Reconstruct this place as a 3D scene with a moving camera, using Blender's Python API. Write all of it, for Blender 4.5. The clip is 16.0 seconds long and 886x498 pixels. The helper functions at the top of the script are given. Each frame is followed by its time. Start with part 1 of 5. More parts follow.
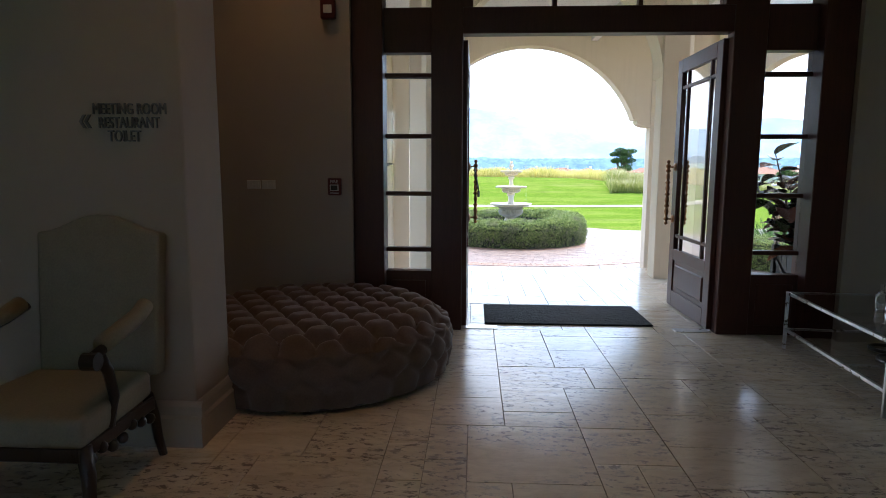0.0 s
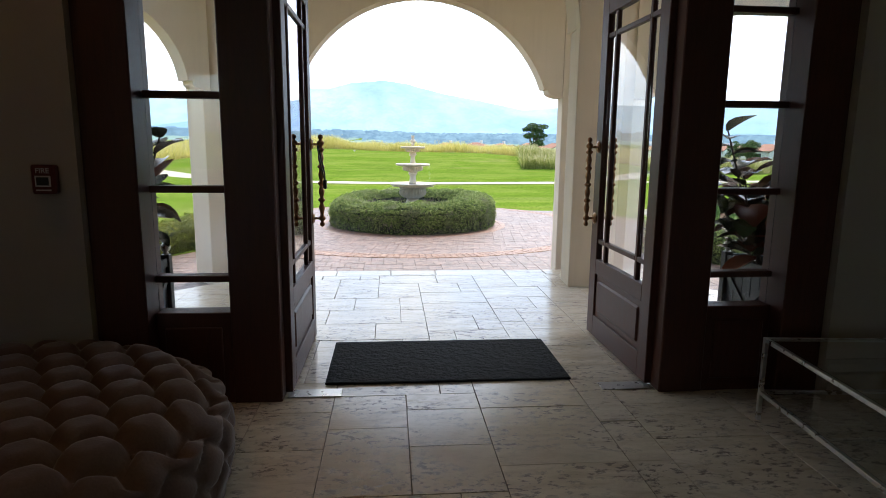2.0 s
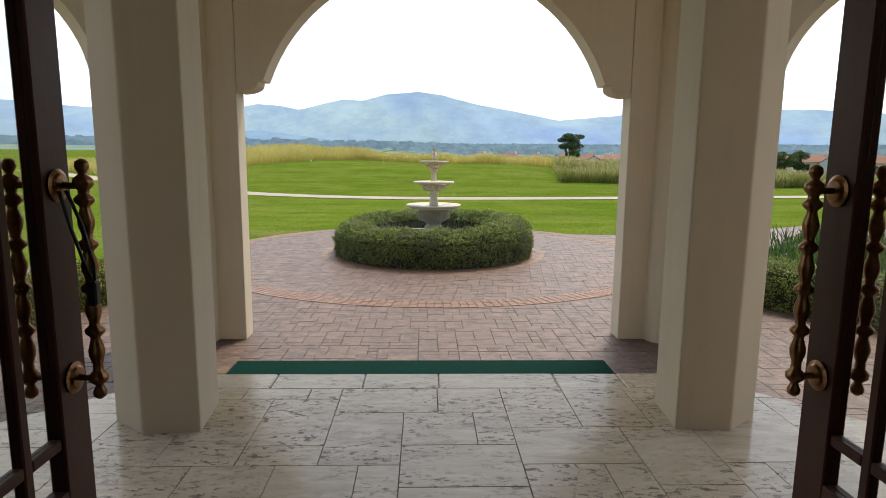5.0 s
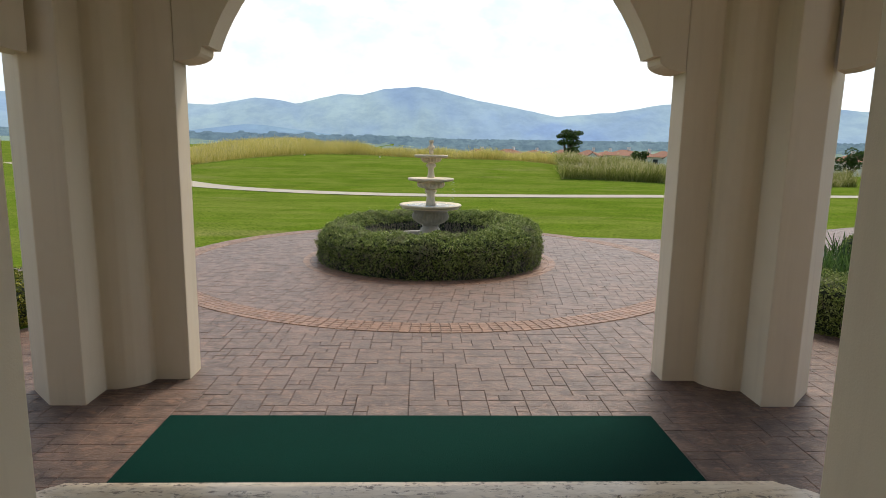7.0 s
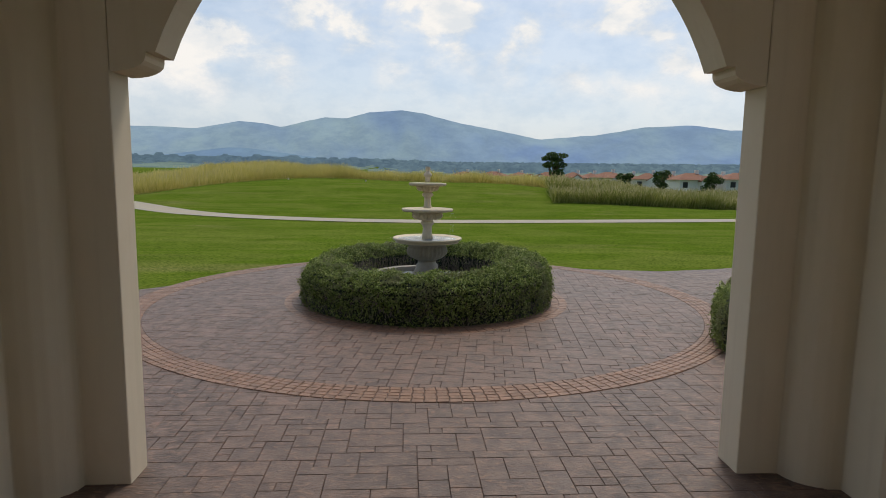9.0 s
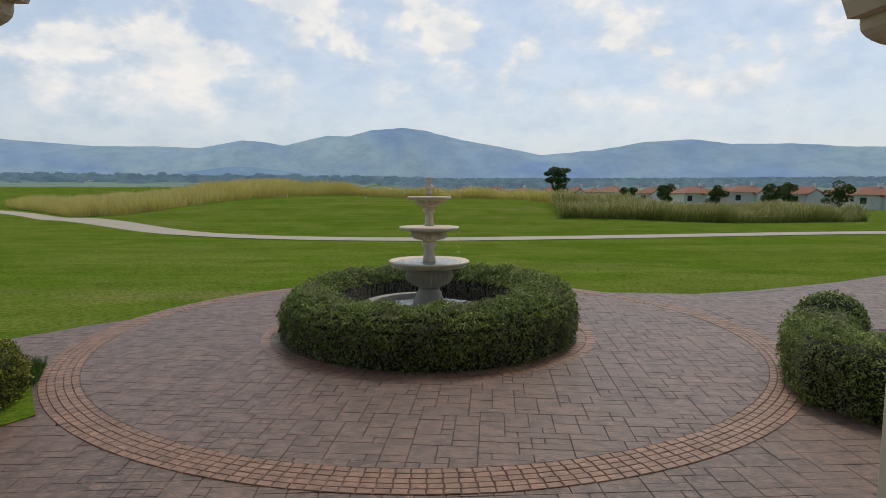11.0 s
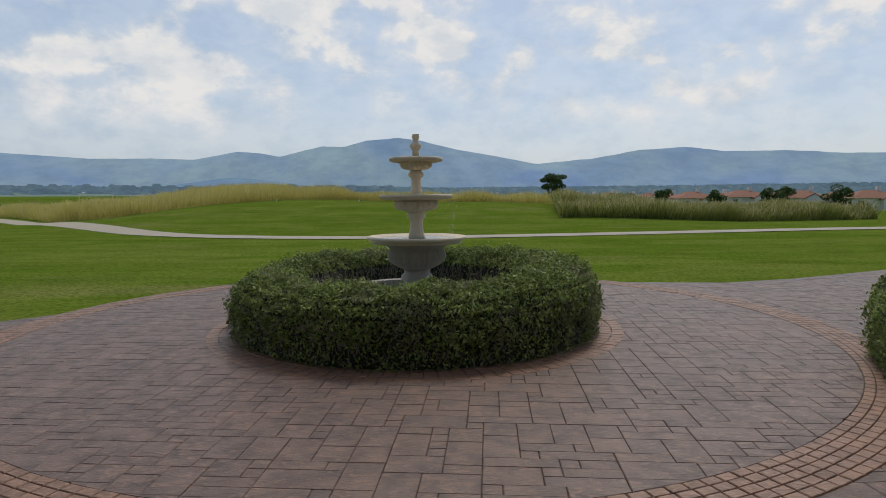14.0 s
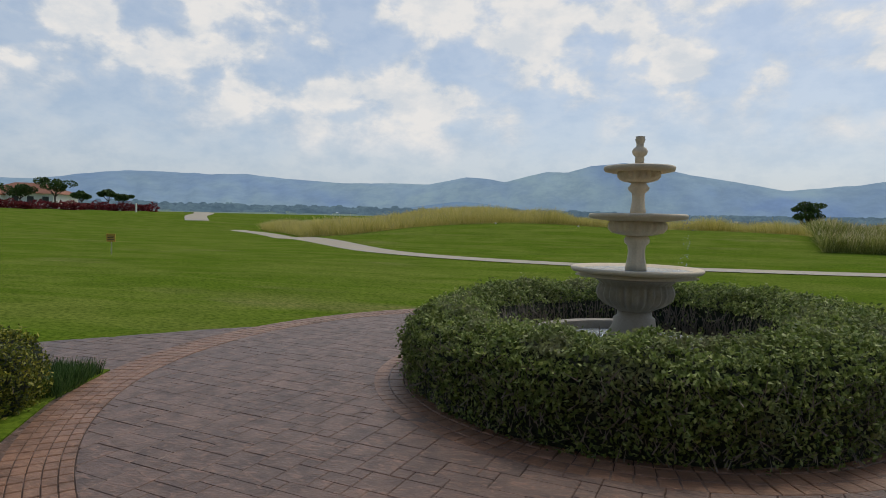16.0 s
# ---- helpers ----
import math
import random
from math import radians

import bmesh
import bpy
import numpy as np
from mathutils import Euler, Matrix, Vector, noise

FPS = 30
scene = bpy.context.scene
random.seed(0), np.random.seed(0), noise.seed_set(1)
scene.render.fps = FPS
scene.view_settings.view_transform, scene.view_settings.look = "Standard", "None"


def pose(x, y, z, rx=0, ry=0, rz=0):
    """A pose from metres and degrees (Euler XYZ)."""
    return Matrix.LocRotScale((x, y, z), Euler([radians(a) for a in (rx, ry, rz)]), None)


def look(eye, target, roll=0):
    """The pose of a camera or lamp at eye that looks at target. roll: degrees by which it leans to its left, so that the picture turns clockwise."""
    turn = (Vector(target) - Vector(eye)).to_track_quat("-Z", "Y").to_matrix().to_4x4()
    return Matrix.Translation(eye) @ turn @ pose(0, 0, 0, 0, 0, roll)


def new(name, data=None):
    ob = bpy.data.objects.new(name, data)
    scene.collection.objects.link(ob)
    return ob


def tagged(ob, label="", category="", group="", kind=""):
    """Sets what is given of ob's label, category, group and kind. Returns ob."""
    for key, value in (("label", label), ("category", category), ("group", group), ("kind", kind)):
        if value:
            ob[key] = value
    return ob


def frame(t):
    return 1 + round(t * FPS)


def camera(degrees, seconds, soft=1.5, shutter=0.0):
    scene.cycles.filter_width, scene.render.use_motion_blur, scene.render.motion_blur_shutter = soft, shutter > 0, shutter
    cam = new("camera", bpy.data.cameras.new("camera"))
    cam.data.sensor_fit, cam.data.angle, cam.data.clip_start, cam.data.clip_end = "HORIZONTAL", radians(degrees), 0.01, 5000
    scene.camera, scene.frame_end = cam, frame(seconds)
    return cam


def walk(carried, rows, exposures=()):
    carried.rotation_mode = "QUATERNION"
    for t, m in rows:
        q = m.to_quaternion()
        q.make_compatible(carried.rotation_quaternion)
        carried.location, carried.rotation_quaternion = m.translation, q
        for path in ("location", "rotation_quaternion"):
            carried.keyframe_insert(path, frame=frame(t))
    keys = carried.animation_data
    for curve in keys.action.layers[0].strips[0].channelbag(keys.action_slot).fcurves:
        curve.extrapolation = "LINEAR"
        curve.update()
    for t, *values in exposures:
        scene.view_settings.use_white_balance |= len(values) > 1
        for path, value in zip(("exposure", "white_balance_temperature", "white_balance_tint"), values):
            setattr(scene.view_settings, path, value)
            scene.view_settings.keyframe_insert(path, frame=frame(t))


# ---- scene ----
cam = camera(72.6, 16.0, soft=0.9)
PATH = [
    (0, (-0.988, 2.791, 1.394), (-1.089, 4.771, 1.132), 0.2),
    (0.5, (-0.843, 3.215, 1.399), (-0.816, 5.195, 1.123), -0.3),
    (1, (-0.725, 3.711, 1.399), (-0.641, 5.688, 1.107), 0.1),
    (1.5, (-0.622, 4.201, 1.421), (-0.454, 6.167, 1.093), -1.7),
    (2, (-0.486, 4.681, 1.435), (-0.312, 6.644, 1.092), 0.6),
    (2.5, (-0.379, 5.147, 1.472), (-0.202, 7.106, 1.109), -0.4),
    (3, (-0.273, 5.639, 1.483), (-0.183, 7.608, 1.145), 0.9),
    (3.5, (-0.208, 6.105, 1.495), (-0.183, 8.079, 1.176), 0.2),
    (4, (-0.117, 6.54, 1.51), (-0.071, 8.515, 1.197), -0.3),
    (4.2, (-0.095, 6.718, 1.515), (-0.053, 8.694, 1.211), 0.4),
    (6.3, (-0.073, 8.546, 1.479), (0.013, 10.518, 1.155), 0.1),
    (6.5, (-0.007, 8.695, 1.457), (0.046, 10.668, 1.137), 0.8),
    (7, (-0.053, 9.069, 1.468), (0.021, 11.041, 1.143), 1.0),
    (7.5, (-0.085, 9.425, 1.499), (0.035, 11.403, 1.227), 0.4),
    (8, (-0.103, 9.735, 1.533), (0.048, 11.716, 1.304), 2.3),
    (8.5, (-0.184, 10.08, 1.543), (-0.011, 12.058, 1.305), 0.4),
    (9, (-0.245, 10.365, 1.554), (-0.123, 12.345, 1.302), 0.8),
    (9.2, (-0.232, 10.522, 1.551), (-0.174, 12.507, 1.318), 1.7),
    (11.3, (-0.174, 12.186, 1.439), (-0.037, 14.171, 1.24), -0.6),
    (11.5, (-0.174, 12.3, 1.388), (-0.011, 14.277, 1.131), -0.5),
    (12, (-0.147, 12.573, 1.249), (-0.078, 14.552, 0.969), 1.5),
    (12.5, (-0.173, 12.784, 1.145), (-0.086, 14.766, 0.892), -1.0),
    (13, (-0.101, 13.107, 1.0), (-0.018, 15.093, 0.777), 0.9),
    (13.5, (-0.062, 13.37, 0.909), (0.069, 15.357, 0.725), 1.6),
    (14, (-0.007, 13.664, 0.845), (0.118, 15.654, 0.678), -0.4),
    (14.5, (0.064, 13.967, 0.765), (0.025, 15.963, 0.64), -0.1),
    (15, (0.067, 14.356, 0.763), (0.057, 16.351, 0.627), -1.2),
    (15.5, (0.082, 14.765, 0.764), (-0.206, 16.741, 0.653), -0.1),
    (16, (0.062, 15.117, 0.776), (-0.525, 17.027, 0.687), 1.2),
]
walk(cam, [(t, look(eye, target, roll)) for t, eye, target, roll in PATH], [(0, 2.45, 5650, 10), (1.5, 2.1, 5950, 10), (3, 1.45, 6700, 10), (4, 1.04, 7000, 10), (6.5, 0.92, 7000, 10), (7, 0.72, 7000, 10), (7.5, 0.36, 6950, 10), (8, 0.14, 6900, 10), (9, 0.08, 6800, 10), (12, -0.06, 6650, 10), (13, -0.1, 6600, 10), (14, -0.16, 6600, 10), (16, -0.16, 6600, 10)])

# ---------------------------------------------------------------- world, sun, exposure
world = bpy.data.worlds.new("world")
scene.world = world
world.use_nodes = True
wn = world.node_tree
sky = wn.nodes.new("ShaderNodeTexSky")
sky.sky_type, sky.sun_disc = "NISHITA", False
sky.sun_elevation, sky.sun_rotation = radians(58), radians(25)
sky.dust_density, sky.air_density, sky.ozone_density = 2.0, 1.0, 1.2
wn.links.new(sky.outputs[0], wn.nodes["Background"].inputs[0])
wn.nodes["Background"].inputs[1].default_value = 0.13
sun = new("sun", bpy.data.lights.new("sun", "SUN"))
sun.data.energy, sun.data.angle, sun.data.color = 1.6, radians(14), (1.0, 0.95, 0.87)
sun.matrix_world = look((0, 0, 30), (-0.224 * 10, -0.48 * 10, 30 - 0.85 * 10))


# ---------------------------------------------------------------- materials
class Nodes:
    """A small wrapper that builds a procedural material."""

    def __init__(self, name):
        self.m = bpy.data.materials.new(name)
        self.m.use_nodes = True
        self.t = self.m.node_tree
        self.bsdf = self.t.nodes["Principled BSDF"]
        self.co = self.add("ShaderNodeTexCoord").outputs["Object"]

    def add(self, kind):
        return self.t.nodes.new(kind)

    def link(self, a, b):
        self.t.links.new(a, b)

    def noise(self, scale, detail=4.0, rough=0.55, stretch=None, distort=0.0):
        n = self.add("ShaderNodeTexNoise")
        n.inputs["Scale"].default_value = scale
        n.inputs["Detail"].default_value = detail
        n.inputs["Roughness"].default_value = rough
        n.inputs["Distortion"].default_value = distort
        if stretch:
            mp = self.add("ShaderNodeMapping")
            mp.inputs["Scale"].default_value = stretch
            self.link(self.co, mp.inputs[0])
            self.link(mp.outputs[0], n.inputs["Vector"])
        else:
            self.link(self.co, n.inputs["Vector"])
        return n.outputs["Fac"]

    def ramp(self, fac, stops):
        r = self.add("ShaderNodeValToRGB")
        els = r.color_ramp.elements
        while len(els) < len(stops):
            els.new(0.5)
        for e, (p, c) in zip(els, stops):
            e.position = p
            e.color = (*c, 1) if len(c) == 3 else c
        self.link(fac, r.inputs[0])
        return r.outputs[0]

    def mix(self, fac, a, b, mode="MIX"):
        n = self.add("ShaderNodeMix")
        n.data_type, n.blend_type = "RGBA", mode
        for socket, v in ((n.inputs[0], fac), (n.inputs[6], a), (n.inputs[7], b)):
            if isinstance(v, bpy.types.NodeSocket):
                self.link(v, socket)
            elif isinstance(v, (int, float)):
                socket.default_value = v
            else:
                socket.default_value = (*v, 1)
        return n.outputs[2]

    def spread(self):
        """Shifts the texture from object to object, so that alike pieces do not look alike."""
        mul, add = self.add("ShaderNodeVectorMath"), self.add("ShaderNodeVectorMath")
        mul.operation, add.operation = "SCALE", "ADD"
        comb = self.add("ShaderNodeCombineXYZ")
        for k in range(3):
            self.link(self.random(), comb.inputs[k])
        self.link(comb.outputs[0], mul.inputs[0])
        mul.inputs["Scale"].default_value = 53.0
        self.link(self.co, add.inputs[0])
        self.link(mul.outputs[0], add.inputs[1])
        self.co = add.outputs[0]

    def either(self):
        """A random value for single pieces and for the islands of joined ones."""
        m = self.add("ShaderNodeMath")
        m.operation = "ADD"
        self.link(self.random(), m.inputs[0])
        self.link(self.random(True), m.inputs[1])
        f = self.add("ShaderNodeMath")
        f.operation = "FRACT"
        self.link(m.outputs[0], f.inputs[0])
        return f.outputs[0]

    def random(self, island=False):
        if island:
            return self.add("ShaderNodeNewGeometry").outputs["Random Per Island"]
        return self.add("ShaderNodeObjectInfo").outputs["Random"]

    def color(self, c):
        if isinstance(c, bpy.types.NodeSocket):
            self.link(c, self.bsdf.inputs["Base Color"])
        else:
            self.bsdf.inputs["Base Color"].default_value = (*c, 1)

    def rough(self, r):
        if isinstance(r, bpy.types.NodeSocket):
            self.link(r, self.bsdf.inputs["Roughness"])
        else:
            self.bsdf.inputs["Roughness"].default_value = r

    def range(self, fac, lo, hi):
        n = self.add("ShaderNodeMapRange")
        n.inputs["To Min"].default_value, n.inputs["To Max"].default_value = lo, hi
        self.link(fac, n.inputs[0])
        return n.outputs[0]

    def bump(self, height, strength=0.3, distance=0.01):
        b = self.add("ShaderNodeBump")
        b.inputs["Strength"].default_value, b.inputs["Distance"].default_value = strength, distance
        self.link(height, b.inputs["Height"])
        self.link(b.outputs[0], self.bsdf.inputs["Normal"])

    def set(self, key, v):
        self.bsdf.inputs[key].default_value = v


def plain(name, c1, c2, rough=0.6, scale=6.0, bump=0.15, metal=0.0, bscale=60.0, dist=0.004, gloss=0.5):
    """A surface of two near tones, with blotches, grain and a fine relief."""
    n = Nodes(name)
    big, small = n.noise(scale, 5), n.noise(bscale, 3)
    n.color(n.mix(0.25, n.mix(big, c1, c2), n.ramp(small, [(0.3, tuple(v * 0.7 for v in c1)), (0.7, c2)])))
    n.rough(n.range(big, max(rough - 0.12, 0.02), min(rough + 0.12, 1)))
    n.set("Metallic", metal)
    n.set("Specular IOR Level", gloss)
    n.bump(small, bump, dist)
    return n.m


def paint_material(name, c):
    n = Nodes(name)
    big, mid, small = n.noise(1.1, 4), n.noise(7, 4), n.noise(90, 3)
    tone = n.mix(big, tuple(v * 0.93 for v in c), tuple(min(v * 1.04, 1) for v in c))
    n.color(n.mix(n.ramp(mid, [(0.35, (0.0,) * 3), (0.75, (0.16,) * 3)]), tone, tuple(v * 0.78 for v in c)))
    n.rough(0.75)
    n.bump(n.mix(0.4, small, mid), 0.25, 0.004)
    return n.m


def stucco_material():
    n = Nodes("stucco")
    big, mid, small = n.noise(0.8, 4), n.noise(5, 5), n.noise(120, 3)
    streak = n.noise(3, 4, stretch=(3.0, 3.0, 0.25))
    c = n.mix(big, (0.62, 0.53, 0.39), (0.71, 0.62, 0.48))
    c = n.mix(n.ramp(streak, [(0.52, (0, 0, 0)), (0.78, (0.2,) * 3)]), c, (0.44, 0.36, 0.26))
    c = n.mix(n.ramp(mid, [(0.55, (0, 0, 0)), (0.8, (0.25,) * 3)]), c, (0.72, 0.65, 0.54))
    n.color(c)
    n.rough(0.85)
    n.bump(n.mix(0.5, small, mid), 0.3, 0.006)
    return n.m


def travertine_material(light=False):
    n = Nodes("travertine" if not light else "travertine_nosing")
    n.spread()
    rnd = n.either()
    vein = n.noise(2.6, 8, 0.62, stretch=(1.0, 3.2, 1.0), distort=1.2)
    pits = n.noise(24, 5, 0.68, stretch=(0.75, 1.35, 1.0), distort=0.3)
    where = n.noise(2.0, 4, stretch=(0.7, 1.6, 1.0))
    c = n.mix(n.ramp(vein, [(0.3, (0, 0, 0)), (0.7, (1, 1, 1))]), (0.60, 0.49, 0.35), (0.86, 0.76, 0.60))
    c = n.mix(n.range(rnd, 0.0, 0.5), c, (0.72, 0.64, 0.51))
    crack = n.noise(5.5, 9, 0.72, stretch=(0.5, 2.4, 1.0), distort=0.9)
    c = n.mix(n.ramp(crack, [(0.54, (0, 0, 0)), (0.64, (0.3,) * 3), (0.75, (0.5,) * 3)]), c, (0.48, 0.36, 0.23))
    pit = n.ramp(pits, [(0.525, (0, 0, 0)), (0.60, (0.9,) * 3)])
    mask = n.ramp(where, [(0.41, (0.10,) * 3), (0.53, (1.0,) * 3)])
    both = n.mix(1.0, pit, mask, "MULTIPLY")
    c = n.mix(both, c, (0.15, 0.105, 0.07))
    n.color(c)
    n.rough(n.mix(both, n.range(vein, 0.10, 0.22), (0.5, 0.5, 0.5)))
    n.bump(n.mix(both, vein, (0.0, 0.0, 0.0)), 0.08, 0.003)
    return n.m


def paver_material(name, c1, c2, c3, relief=0.8):
    n = Nodes(name)
    n.spread()
    rnd = n.either()
    big, mid, small = n.noise(0.7, 4), n.noise(6, 5), n.noise(45, 5, 0.65)
    cracks = n.noise(9, 5, 0.6, stretch=(1, 2.2, 1), distort=1.5)
    c = n.mix(rnd, c1, c2)
    c = n.mix(n.ramp(big, [(0.35, (0, 0, 0)), (0.7, (0.75,) * 3)]), c, c3)
    c = n.mix(n.ramp(mid, [(0.40, (0, 0, 0)), (0.68, (0.8,) * 3)]), c, tuple(v * 0.5 for v in c1))
    c = n.mix(n.ramp(cracks, [(0.52, (0, 0, 0)), (0.66, (0.65,) * 3)]), c, tuple(v * 1.55 for v in c3))
    n.color(c)
    n.rough(n.range(mid, 0.36, 0.62))
    n.bump(n.mix(0.4, cracks, small), 0.8 * relief, 0.018)
    return n.m


def wood_material(name, c1, c2, rough=0.35):
    n = Nodes(name)
    grain = n.noise(9, 6, 0.6, stretch=(6, 6, 0.5), distort=0.8)
    fine = n.noise(60, 3, stretch=(5, 5, 0.3))
    n.color(n.mix(n.mix(0.3, grain, fine), c1, c2))
    n.rough(n.range(grain, rough - 0.08, rough + 0.1))
    n.bump(fine, 0.12, 0.002)
    return n.m


def leaf_material(name, stops, rough=0.5, patch=1.2, dry=None, deep=1.0, grain=11):
    n = Nodes(name)
    rnd = n.random(island=True)
    c = n.ramp(rnd, stops)
    where = n.noise(patch, 3)
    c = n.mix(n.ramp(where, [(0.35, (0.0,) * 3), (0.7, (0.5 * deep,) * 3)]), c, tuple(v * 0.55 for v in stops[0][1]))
    # shade between leaf clumps, painted into the leaf colour by noise
    gap_shade = n.noise(grain, 3, 0.6)
    c = n.mix(n.ramp(gap_shade, [(0.36, (0.75 * deep,) * 3), (0.52, (0.0,) * 3)]), c, tuple(v * 0.3 for v in stops[0][1]))
    if dry:
        c = n.mix(n.ramp(n.noise(patch * 1.7, 4), [(0.52, (0, 0, 0)), (0.68, (0.75,) * 3)]), c, dry)
    n.color(c)
    n.rough(rough)
    n.set("Specular IOR Level", 0.25)
    through_leaf, blend = n.add("ShaderNodeBsdfTranslucent"), n.add("ShaderNodeMixShader")
    n.link(c, through_leaf.inputs[0])
    blend.inputs[0].default_value = 0.38
    n.link(n.bsdf.outputs[0], blend.inputs[1])
    n.link(through_leaf.outputs[0], blend.inputs[2])
    n.link(blend.outputs[0], n.t.nodes["Material Output"].inputs[0])
    return n.m


def lawn_material():
    n = Nodes("lawn_grass")
    big, mid, fine = n.noise(0.05, 4), n.noise(0.6, 5), n.noise(14, 6, 0.7)
    mow = n.noise(0.30, 7, 0.68, stretch=(0.42, 1.25, 1), distort=1.4)
    c = n.mix(big, (0.100, 0.158, 0.016), (0.142, 0.205, 0.023))
    c = n.mix(n.ramp(mow, [(0.44, (0, 0, 0)), (0.62, (0.65,) * 3)]), c, (0.215, 0.24, 0.052))
    worn = n.noise(0.16, 5, 0.6, stretch=(0.5, 1.5, 1))
    c = n.mix(n.ramp(worn, [(0.60, (0, 0, 0)), (0.70, (0.55,) * 3)]), c, (0.27, 0.23, 0.10))
    c = n.mix(n.ramp(mid, [(0.45, (0, 0, 0)), (0.8, (0.4,) * 3)]), c, (0.050, 0.090, 0.010))
    c = n.mix(n.ramp(fine, [(0.38, (0.7,) * 3), (0.58, (0, 0, 0))]), c, (0.03, 0.065, 0.007))
    n.color(c)
    n.rough(0.85)
    n.set("Specular IOR Level", 0.0)
    n.bump(n.mix(0.35, fine, mid), 0.7, 0.05)
    return n.m


def glass_material():
    n = Nodes("clear_glass")
    n.color((0.97, 0.985, 0.98))
    n.rough(0.0)
    n.set("Transmission Weight", 1.0)
    n.set("IOR", 1.45)
    return n.m


M_WALL = paint_material("wall_paint", (0.40, 0.33, 0.26))
M_CEIL = paint_material("ceiling_paint", (0.72, 0.70, 0.66))
M_STUCCO = stucco_material()
M_TRAV = travertine_material()
M_NOSING = travertine_material(True)
M_GROUT = plain("grout", (0.28, 0.22, 0.16), (0.38, 0.31, 0.23), 0.9, 12)
M_SLAB = paver_material("stamped_slab", (0.088, 0.058, 0.046), (0.128, 0.083, 0.064), (0.172, 0.099, 0.067), 1.0)
M_INNER = paver_material("stamped_slab_rose", (0.102, 0.066, 0.053), (0.134, 0.086, 0.066), (0.178, 0.103, 0.070), 0.8)
M_BRICK = paver_material("ring_brick", (0.195, 0.102, 0.058), (0.275, 0.138, 0.072), (0.24, 0.135, 0.085))
M_JOINT = plain("slab_joint", (0.042, 0.030, 0.024), (0.10, 0.068, 0.053), 0.9, 2.5)
M_DOOR = wood_material("mahogany_dark", (0.032, 0.011, 0.007), (0.105, 0.033, 0.018), 0.42)
M_DOOR.node_tree.nodes["Principled BSDF"].inputs["Specular IOR Level"].default_value = 0.3
M_BLACKWOOD = wood_material("dark_carved_wood", (0.012, 0.008, 0.006), (0.035, 0.022, 0.015), 0.3)
M_GLASS = glass_material()
M_LAWN = lawn_material()
M_STONE = plain("fountain_stone", (0.54, 0.45, 0.31), (0.77, 0.68, 0.52), 0.8, 9, 0.4, 0, 70, 0.006)
M_KERB_STONE = plain("kerb_stone", (0.22, 0.20, 0.17), (0.36, 0.33, 0.28), 0.75, 9, 0.4, 0, 60, 0.006)
# darker, smoother tone for the big bowl's belly and the foot
M_STONE_DARK = plain("wet_stone", (0.24, 0.21, 0.16), (0.40, 0.36, 0.28), 0.5, 10, 0.4, 0, 60, 0.006)
M_PATH = plain("concrete_path", (0.34, 0.30, 0.22), (0.45, 0.40, 0.31), 0.9, 0.8, 0.3, 0, 12, 0.02)
M_SOIL = plain("bed_soil", (0.035, 0.026, 0.018), (0.075, 0.055, 0.04), 0.95, 6, 0.6, 0, 40, 0.02)
M_MAT = plain("rubber_mat", (0.014, 0.013, 0.013), (0.032, 0.030, 0.030), 0.85, 14, 0.9, 0, 26, 0.02, 0.2)
M_GREENMAT = plain("green_carpet", (0.002, 0.024, 0.018), (0.004, 0.036, 0.027), 0.98, 3, 0.6, 0, 160, 0.006, 0.05)
M_VELVET = plain("brown_velvet", (0.105, 0.073, 0.056), (0.165, 0.115, 0.088), 0.8, 5, 0.3, 0, 90, 0.004, 0.1)
velvet_pile = M_VELVET.node_tree.nodes["Principled BSDF"]
velvet_pile.inputs["Sheen Weight"].default_value, velvet_pile.inputs["Sheen Roughness"].default_value = 0.3, 0.4
M_DAMASK = plain("olive_damask", (0.20, 0.18, 0.12), (0.30, 0.27, 0.19), 0.7, 14, 0.3, 0, 120, 0.003)
M_BRONZE = plain("aged_bronze", (0.16, 0.075, 0.035), (0.36, 0.19, 0.09), 0.32, 30, 0.2, 1.0)
M_STEEL = plain("brushed_silver", (0.55, 0.53, 0.49), (0.75, 0.73, 0.69), 0.3, 20, 0.1, 1.0)
M_PLANTER = plain("black_planter", (0.012, 0.013, 0.014), (0.03, 0.032, 0.034), 0.4, 9, 0.15)
M_LETTER = plain("pewter_letter", (0.16, 0.15, 0.14), (0.28, 0.27, 0.25), 0.4, 20, 0.1, 0.8)
M_RED = plain("red_plastic", (0.07, 0.008, 0.007), (0.11, 0.012, 0.01), 0.4, 20)
M_WHITE = plain("white_plastic", (0.62, 0.60, 0.55), (0.72, 0.70, 0.66), 0.4, 20)
M_ROOF = plain("terracotta_roof", (0.20, 0.085, 0.045), (0.34, 0.15, 0.085), 0.85, 0.8, 0.5, 0, 6, 0.05)
M_HOUSE = plain("house_render", (0.80, 0.77, 0.70), (0.88, 0.85, 0.79), 0.85, 0.6)
M_BARK = plain("bark", (0.06, 0.045, 0.032), (0.13, 0.10, 0.075), 0.95, 8, 0.8, 0, 30, 0.02)
M_HEDGE = leaf_material("box_leaf", [(0.0, (0.11, 0.16, 0.033)), (0.5, (0.25, 0.335, 0.08)), (1.0, (0.50, 0.56, 0.20))], 0.55, 1.2, (0.25, 0.25, 0.14), 0.95, 17)
M_HEDGE_Y = leaf_material("yellow_box_leaf", [(0.0, (0.06, 0.09, 0.014)), (0.5, (0.17, 0.20, 0.026)), (1.0, (0.50, 0.46, 0.07))], 0.45, 1.2, None, 0.7, 17)
M_TWIG = plain("dry_twig", (0.14, 0.115, 0.09), (0.26, 0.22, 0.175), 0.95, 20)
